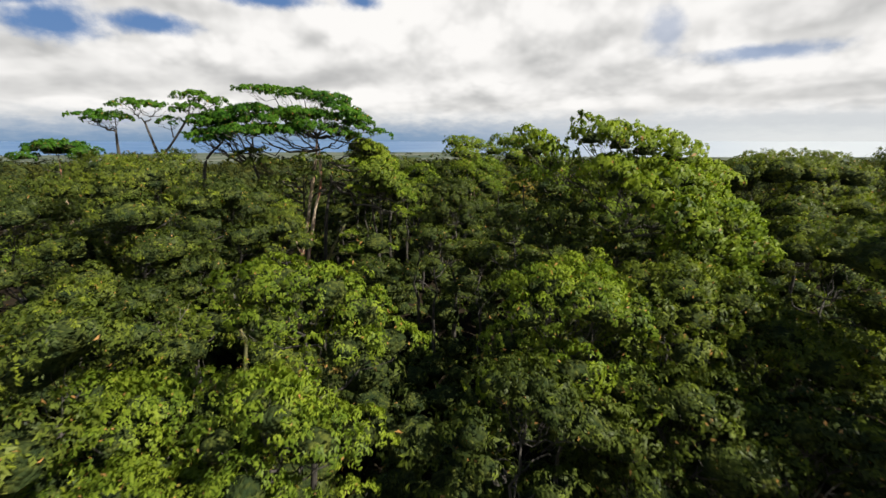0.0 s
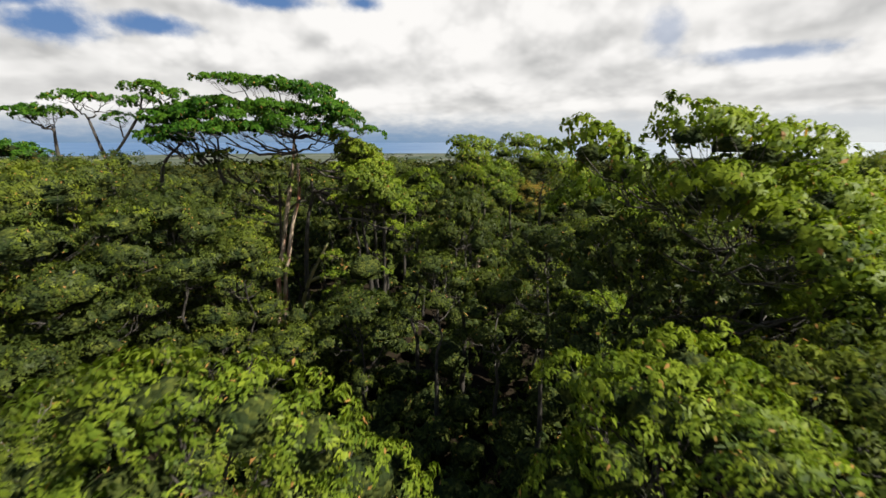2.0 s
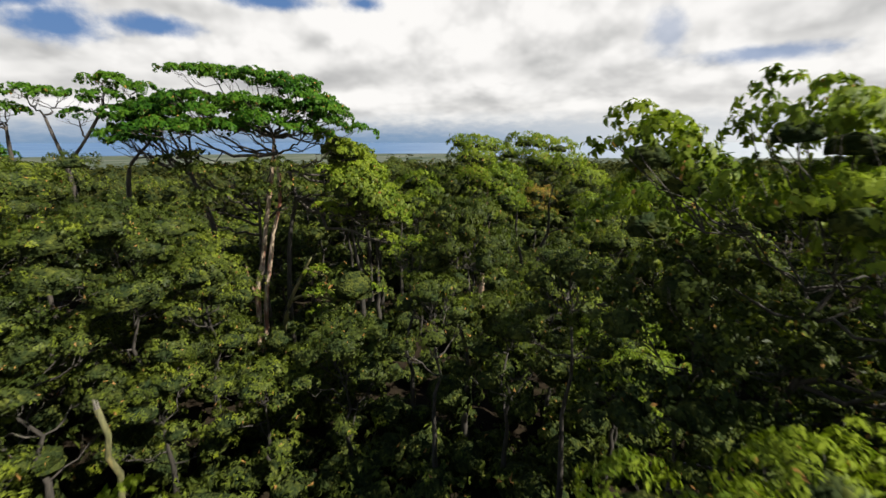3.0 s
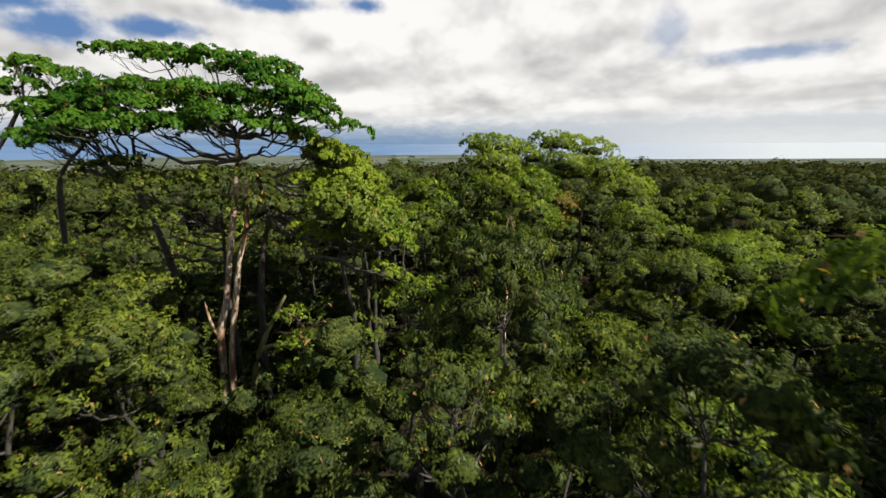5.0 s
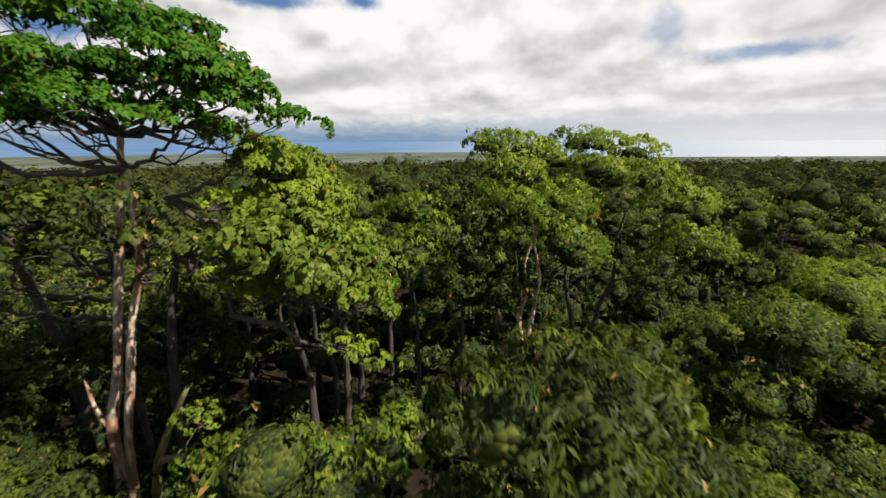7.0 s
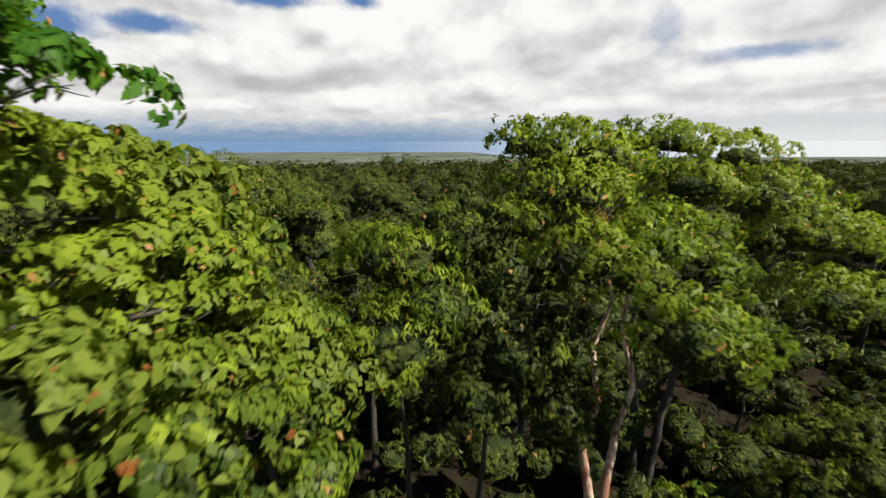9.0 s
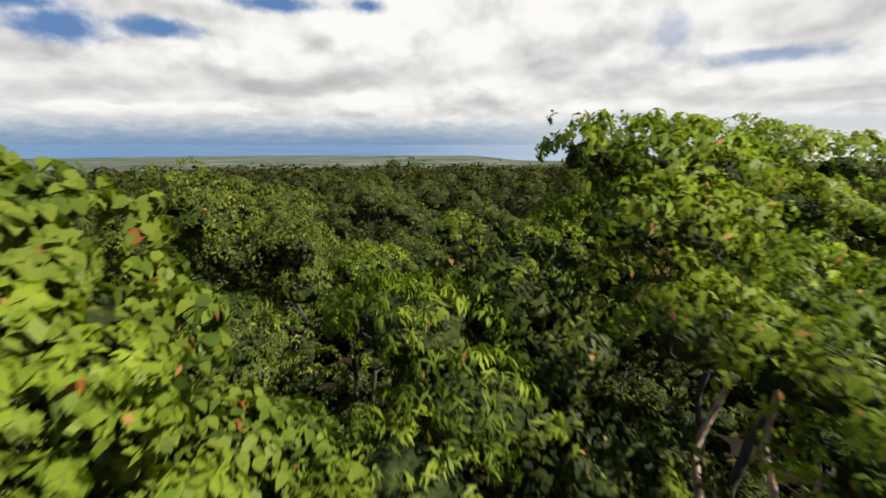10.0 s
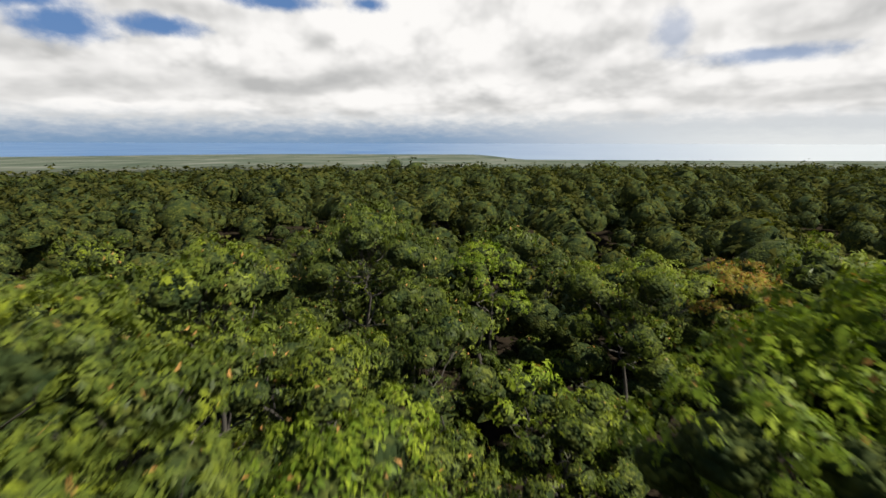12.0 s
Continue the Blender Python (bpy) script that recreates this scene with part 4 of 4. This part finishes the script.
# The dark wood on the left.
LEFT = dict(simple=True, per=11, length=0.125, width=0.60, gap=0.195, droop=0.5, low=0.0)
for i, (tx, ty, top, r, n, leaf) in enumerate([
        (-15.2, 21.6, 11.9, 3.6, 13, "broad"), (-19.4, 28.6, 11.9, 3.2, 11, "dark"), (-11.4, 23.6, 10.5, 2.6, 11, "dark"), (-15.4, 16.8, 7.0, 2.4, 9, "broad"),
        (-12.6, 17.6, 6.7, 1.8, 8, "dark"), (-12.4, 20.2, 7.6, 1.9, 8, "dark"), (-10.0, 25.8, 9.1, 1.7, 9, "broad"), (-9.4, 21.6, 5.5, 1.6, 7, "broad"), (-21.0, 21.0, 10.6, 3.0, 9, "dark")]):
    broad_tree("broadleaf_tree", "dense tree with rounded dark green leaf clumps", tx, ty, crown_lumps(tx, ty, top, r, n, 60 + i, 0.5, 1.7), leaf=leaf, seed=60 + i, girth=0.15, **LEFT)
for i, (tx, ty, top, r, n, leaf) in enumerate([
        (-9.0, 24.2, 8.8, 1.5, 8, "broad"), (-5.4, 26.2, 4.6, 1.4, 8, "broad"), (-3.8, 23.6, 6.2, 1.7, 8, "dark"), (-6.6, 22.8, 5.2, 1.5, 8, "broad"),
        (-0.5, 22.4, 8.5, 1.2, 7, "dark"), (-1.5, 25.8, 9.0, 0.9, 6, "fresh"), (4.4, 26.4, 7.4, 1.8, 9, "broad"), (6.4, 23.8, 6.2, 1.7, 8, "fresh"), (2.0, 22.6, 7.4, 1.6, 8, "dark"), (3.4, 20.4, 9.8, 1.4, 8, "dark")]):
    broad_tree("broadleaf_tree", "mid-height tree with dark green leaf clumps in the gap", tx, ty, crown_lumps(tx, ty, top, r, n, 80 + i, 0.6, 1.6), leaf=leaf, seed=80 + i, girth=0.11, **LEFT)
broad_tree("mango_tree", "dense domed tree with long narrow drooping dark leaves", 0.7, 24.6, crown_lumps(0.7, 24.6, 10.6, 1.5, 12, 95, 0.9, 2.4),
           leaf="dark", length=0.14, width=0.26, per=12, gap=0.17, droop=0.8, girth=0.14, seed=95)
# Trees further along; dark leaves under the umbrella crown stand in for its shade.
for i, (tx, ty, top, r, n, leaf) in enumerate([
        (-7.2, 41.2, 11.8, 2.0, 9, "broad"), (-4.9, 40.4, 10.9, 1.2, 7, "broad"), (2.1, 42.7, 10.6, 1.6, 8, "fresh"), (-6.0, 42.4, 10.6, 1.4, 7, "broad"), (5.4, 21.8, 6.8, 1.3, 8, "fresh"), (15.0, 32.4, 7.4, 2.4, 9, "dark"), (-5.4, 37.8, 9.7, 1.5, 8, "broad"), (-3.6, 42.6, 9.6, 1.5, 8, "fresh"), (-7.6, 47.2, 10.6, 2.0, 9, "broad"),
        (-4.9, 45.9, 8.9, 1.5, 8, "broad"), (-5.6, 54.8, 10.5, 2.6, 11, "dark"), (-2.8, 50.2, 7.9, 1.8, 8, "dark"), (-0.6, 58.0, 8.3, 1.6, 8, "fresh"), (5.0, 54.4, 8.5, 2.4, 9, "broad"),
        (9.4, 55.2, 7.8, 2.0, 8, "tinted"), (1.0, 48.4, 6.5, 1.7, 8, "broad"), (12.6, 34.6, 8.1, 2.0, 8, "fresh"), (15.4, 37.6, 7.7, 2.2, 8, "fresh"), (9.6, 37.4, 5.6, 1.8, 8, "broad"),
        # The trees at (9.2, 32.4) and (7.6, 29.6) are added to shade the undergrowth.
        (23.8, 51.6, 7.8, 2.6, 8, "broad"), (9.2, 32.4, 8.0, 2.0, 8, "broad"), (7.6, 29.6, 5.6, 1.6, 8, "dark"), (31.4, 61.2, 8.4, 3.0, 8, "broad"), (17.0, 24.0, 12.0, 2.8, 10, "broad"), (21.5, 26.0, 12.0, 2.8, 10, "broad"), (16.0, 17.6, 9.4, 2.6, 9, "broad"), (-2.6, 45.4, 7.4, 1.5, 8, "broad"), (-9.6, 39.0, 10.0, 2.0, 8, "dark"), (-13.6, 34.0, 6.8, 2.0, 8, "dark"), (-16.6, 32.4, 6.2, 2.0, 8, "dark"), (-12.2, 29.6, 5.0, 1.8, 8, "dark"), (-10.8, 36.4, 7.4, 2.0, 8, "dark"), (-19.5, 36.0, 7.4, 2.4, 8, "dark"), (-15.6, 28.6, 5.6, 2.0, 8, "dark")]):
    broad_tree("broadleaf_tree", "rounded broadleaf tree in the closed canopy", tx, ty, crown_lumps(tx, ty, top, r, n, 100 + i), leaf=leaf, seed=100 + i, girth=0.14, **LEFT)
# Unseen tall trees added beside the start, to cast shade across the way.
for i, (tx, ty, top, r) in enumerate([(13.0, 8.4, 13.4, 2.8), (14.8, 11.4, 13.2, 2.6), (10.6, 4.6, 12.4, 2.4)]):
    broad_tree("broadleaf_tree", "unseen tall tree added to cast shade, with a dense rounded crown", tx, ty, crown_lumps(tx, ty, top, r, 9, 150 + i), leaf="broad", seed=150 + i, girth=0.16, whole=True, **LEFT)


# ---- the rest of the forest ----
TAKEN = [(o.location.x, o.location.y) for o in scene.objects if o.get("category") == "tree"]


def grown_tree(i, far, x, y):
    """One of six full-grown canopy trees, to be copied through the wood; far ones carry coarser foliage."""
    r, top, leaf = [(2.2, 6.4, "broad"), (2.7, 7.4, "dark"), (1.9, 5.8, "fresh"), (3.0, 7.2, "broad"), (2.4, 6.8, "dark"), (3.3, 8.0, "broad")][i]
    return broad_tree("broadleaf_tree", "rounded broadleaf tree in the closed canopy", x, y, crown_lumps(x, y, top, r, 6, 200 + i, 0.7, 1.7), leaf=leaf,
                      length=0.26 if far else 0.19, width=0.62, per=7, gap=0.40 if far else 0.28, droop=0.45, seed=200 + i, girth=0.13, whole=True, twigs=0, low=0.0, puff=0.26 if far else 0.2, simple=True, clump=1.0 if far else 0.8, closed=0.72)


def scatter(x0, x1, y0, y1, step, rng, clear):
    for yy in np.arange(y0, y1, step):
        for xx in np.arange(x0, x1, step):
            px, py = xx + rng.uniform(-0.42, 0.42) * step, yy + rng.uniform(-0.42, 0.42) * step
            if abs(px) < 9 + max(py, 0) * 1.12 and all((px - a) ** 2 + (py - b) ** 2 > clear ** 2 for a, b in TAKEN):
                yield px, py


rng = np.random.default_rng(77)
GROWN = {}
for px, py in scatter(-70, 70, -4, 62, 5.0, rng, 2.9):
    if abs(px) < 3.2 and py < 24:
        continue
    if (1.5 < px < 9 and 27 < py < 36) or (-9 < px < -1 and 24 < py < 34) or (-25 < px < -9 and 27 < py < 40) or rng.uniform() < 0.17:
        continue
    k = (int(rng.integers(0, 6)), bool(py > 36 or abs(px) > 22))
    size = rng.uniform(0.78, 1.12) * (0.78 if abs(px) < 6 and py < 48 else 1.0)
    if k not in GROWN:
        GROWN[k] = grown_tree(*k, px, py)
    else:
        t = copy_thing(GROWN[k], pose(px, py, ground_height(px, py) - 0.15, 0, 0, rng.uniform(0, 360)))
        t.scale = (size, size, size * rng.uniform(0.95, 1.1))


def undergrowth():
    """Shrubs and saplings that fill the floor between the trunks."""
    rng = np.random.default_rng(15)
    v, hearts = [], []
    for px, py in scatter(-30, 30, 3, 74, 1.8, rng, 0.2):
        r = rng.uniform(0.7, 1.3)
        z = ground_height(px, py) + abs(rng.normal(0.8, 1.5))
        at, ax = lump_tufts((px, py, z), r, r * 0.8, 0.62, rng, 0.1)
        v.append(leaves(at, ax, 8, 0.28, 0.6, 0.5, rng, puff=0.3, simple=True))
        hearts.append(heart_of((px, py, z), r, r * 0.8, rng, 0.8, 7, 4))
    for px, py in scatter(-9, 9, 5, 38, 1.25, rng, 0.15):
        if px > -3 and py > 27:
            continue
        r = rng.uniform(0.5, 0.9)
        z = ground_height(px, py) + rng.uniform(0.1, 1.6)
        at, ax = lump_tufts((px, py, z), r, r * 0.7, 0.5, rng, 0.1)
        v.append(leaves(at, ax, 7, 0.24, 0.6, 0.5, rng, puff=0.25, simple=True))
        hearts.append(heart_of((px, py, z), r, r * 0.7, rng, 0.85, 7, 4))
    tagged(new("undergrowth", mesh_of("undergrowth", *join(v + hearts), LEAF["dark"], inner=SHADED_CORE, inner_from=sum(len(q[1]) for q in v), normals=join_normals(v + hearts))), "dark leafy shrubs and saplings crowding the forest floor", "undergrowth", kind="stuff")


undergrowth()


def far_woods():
    """Woods that nobody could count: lumpy crowns out to the edge of the slope."""
    rng = np.random.default_rng(5)
    out, cores = [], []
    y = 60.0
    while y < 640:
        step = 3.6 * (1 + max(0, y - 75) / 75)
        for x in np.arange(-1.15 * y - 8, 1.15 * y + 8, step):
            cx, cy = x + rng.uniform(-0.48, 0.48) * step, y + rng.uniform(-0.48, 0.48) * step
            if cy > np.interp(cx / cy, [-1.0, -0.5, 0.0, 0.4, 1.0], [215, 300, 400, 430, 330]) + rng.uniform(-25, 25):
                continue
            r = step * rng.choice([0.45, 0.60, 0.80, 1.05], p=[0.2, 0.4, 0.28, 0.12])
            top = ground_height(cx, cy) + rng.uniform(2.8, 6.4) + min(r, 3.4) * 0.8 + 2.6 * noise.noise((cx * 0.05, cy * 0.05, 3.0))
            if abs(cx + 27) < 7 and abs(cy - 300) < 9:
                top += 4.5
            fine = max(0.0, 1 - (y - 60) / 60)
            for k in range(2 if rng.uniform() < 0.6 else 1):
                a, q = rng.uniform(0, 6.283), r * rng.uniform(0.4, 0.7) * (k > 0)
                s = r * rng.uniform(0.60, 0.8) * (1 - 0.25 * k)
                c = np.array([cx + q * math.cos(a), cy + q * math.sin(a), top - s * 0.8 - q * 0.5])
                at, ax = lump_tufts(c, s, s * 1.0, s * (0.46 if y > 130 else 0.34), rng, -0.1, 0.16)
                out.append((at, ax, np.full(len(at), s * (0.25 - 0.09 * fine))))
                cores.append(heart_of(c, s, s * 0.95, rng, 0.79, 9, 5))
        y += step * 0.9
    at, ax, size = (np.concatenate(q) for q in zip(*out))
    order = np.argsort(size)
    pieces = []
    for block in np.array_split(order, 12):
        pieces.append(leaves(at[block], ax[block], 4, float(size[block].mean()), 0.9, 0.15, rng, puff=float(size[block].mean()) * 0.5, simple=True, loose=0.05, spread=(0.08, 0.4)))
    tagged(new("far_woods", mesh_of("far_woods", *join(pieces + cores), LEAF["far"], inner=SHADED_CORE, inner_from=sum(len(q[1]) for q in pieces), normals=join_normals(pieces + cores))), "dark green far forest canopy on the slope above the coast", "forest", kind="stuff")


far_woods()


# ---- small things ----
def bare_sapling(x, y, height, seed):
    """A dead sapling: a thin stem with forking bare twigs."""
    rng = np.random.default_rng(seed)
    root = tagged(new("dead_sapling"), "leafless grey dead sapling with forking bare twigs", "dead tree")
    root.location = (x, y, ground_height(x, y) - 0.1)
    p = curve((0, 0, 0), (0.3, 0.1, height), rng, 0, 0.012, 9)
    part("trunk", mesh_of("trunk", *tube(p, np.linspace(0.055, 0.012, 9), 7), BARK["dead"], True), root)
    for i in range(11):
        s = p[int(rng.integers(4, 9))]
        a = rng.uniform(0, 6.28)
        e = s + np.array([math.cos(a) * 0.5, math.sin(a) * 0.5, rng.uniform(0.5, 1.2)])
        q = curve(s, e, rng, 0.06, 0.05, 6)
        wood = [tube(q, np.linspace(0.022, 0.007, 6), 5)]
        for k in range(3):
            t = q[int(rng.integers(2, 5))]
            wood.append(tube(curve(t, t + rng.normal(0, 0.16, 3) + np.array([0, 0, 0.3]), rng, 0, 0.04, 4), np.linspace(0.011, 0.004, 4), 4))
        part("twig", mesh_of("twig", *join(wood), BARK["dead"], True), root)


def broken_trunk(x, y, height, seed):
    """A snapped pale stem, splintered at its top."""
    rng = np.random.default_rng(seed)
    root = tagged(new("broken_trunk"), "snapped yellowish tree stem with a splintered top", "dead tree")
    root.location = (x, y, ground_height(x, y) - 0.1)
    p = curve((0, 0, 0), (-0.25, 0.1, height), rng, 0, 0.014, 9)
    r = np.linspace(0.11, 0.075, 9) * rng.uniform(0.92, 1.08, 9)
    part("stem", mesh_of("stem", *tube(p, r, 10), BARK["mossy"], True), root)
    for i in range(5):
        a = i * 1.26
        s = p[-1] + np.array([math.cos(a), math.sin(a), 0]) * 0.045 - np.array([0, 0, 0.05])
        part("splinter", mesh_of("splinter", *tube([s, s + np.array([0, 0, rng.uniform(0.15, 0.4)])], [0.035, 0.004], 5), BARK["dead"]), root)


bare_sapling(-9.5, 14.0, 6.6, 401)
bare_sapling(-10.2, 14.6, 5.8, 402)
broken_trunk(-9.5, 19.5, 5.7, 403)
for i, (sx, sy, sz, sr) in enumerate([(-4.2, 13.4, 5.6, 0.7), (-5.0, 13.0, 5.0, 0.8), (-9.6, 13.4, 4.6, 0.8), (-8.6, 12.6, 4.0, 0.7), (-1.2, 9.0, 4.0, 0.7)]):
    broad_tree("dry_shrub", "straggling shrub with dry yellowish-brown leaves", sx, sy, crown_lumps(sx, sy, sz, sr, 4, 410 + i), leaf="dry", length=0.13, width=0.35, per=7, gap=0.24,
               girth=0.05, seed=410 + i, whole=True, twigs=0, bare=0.3, group="dry shrubs")
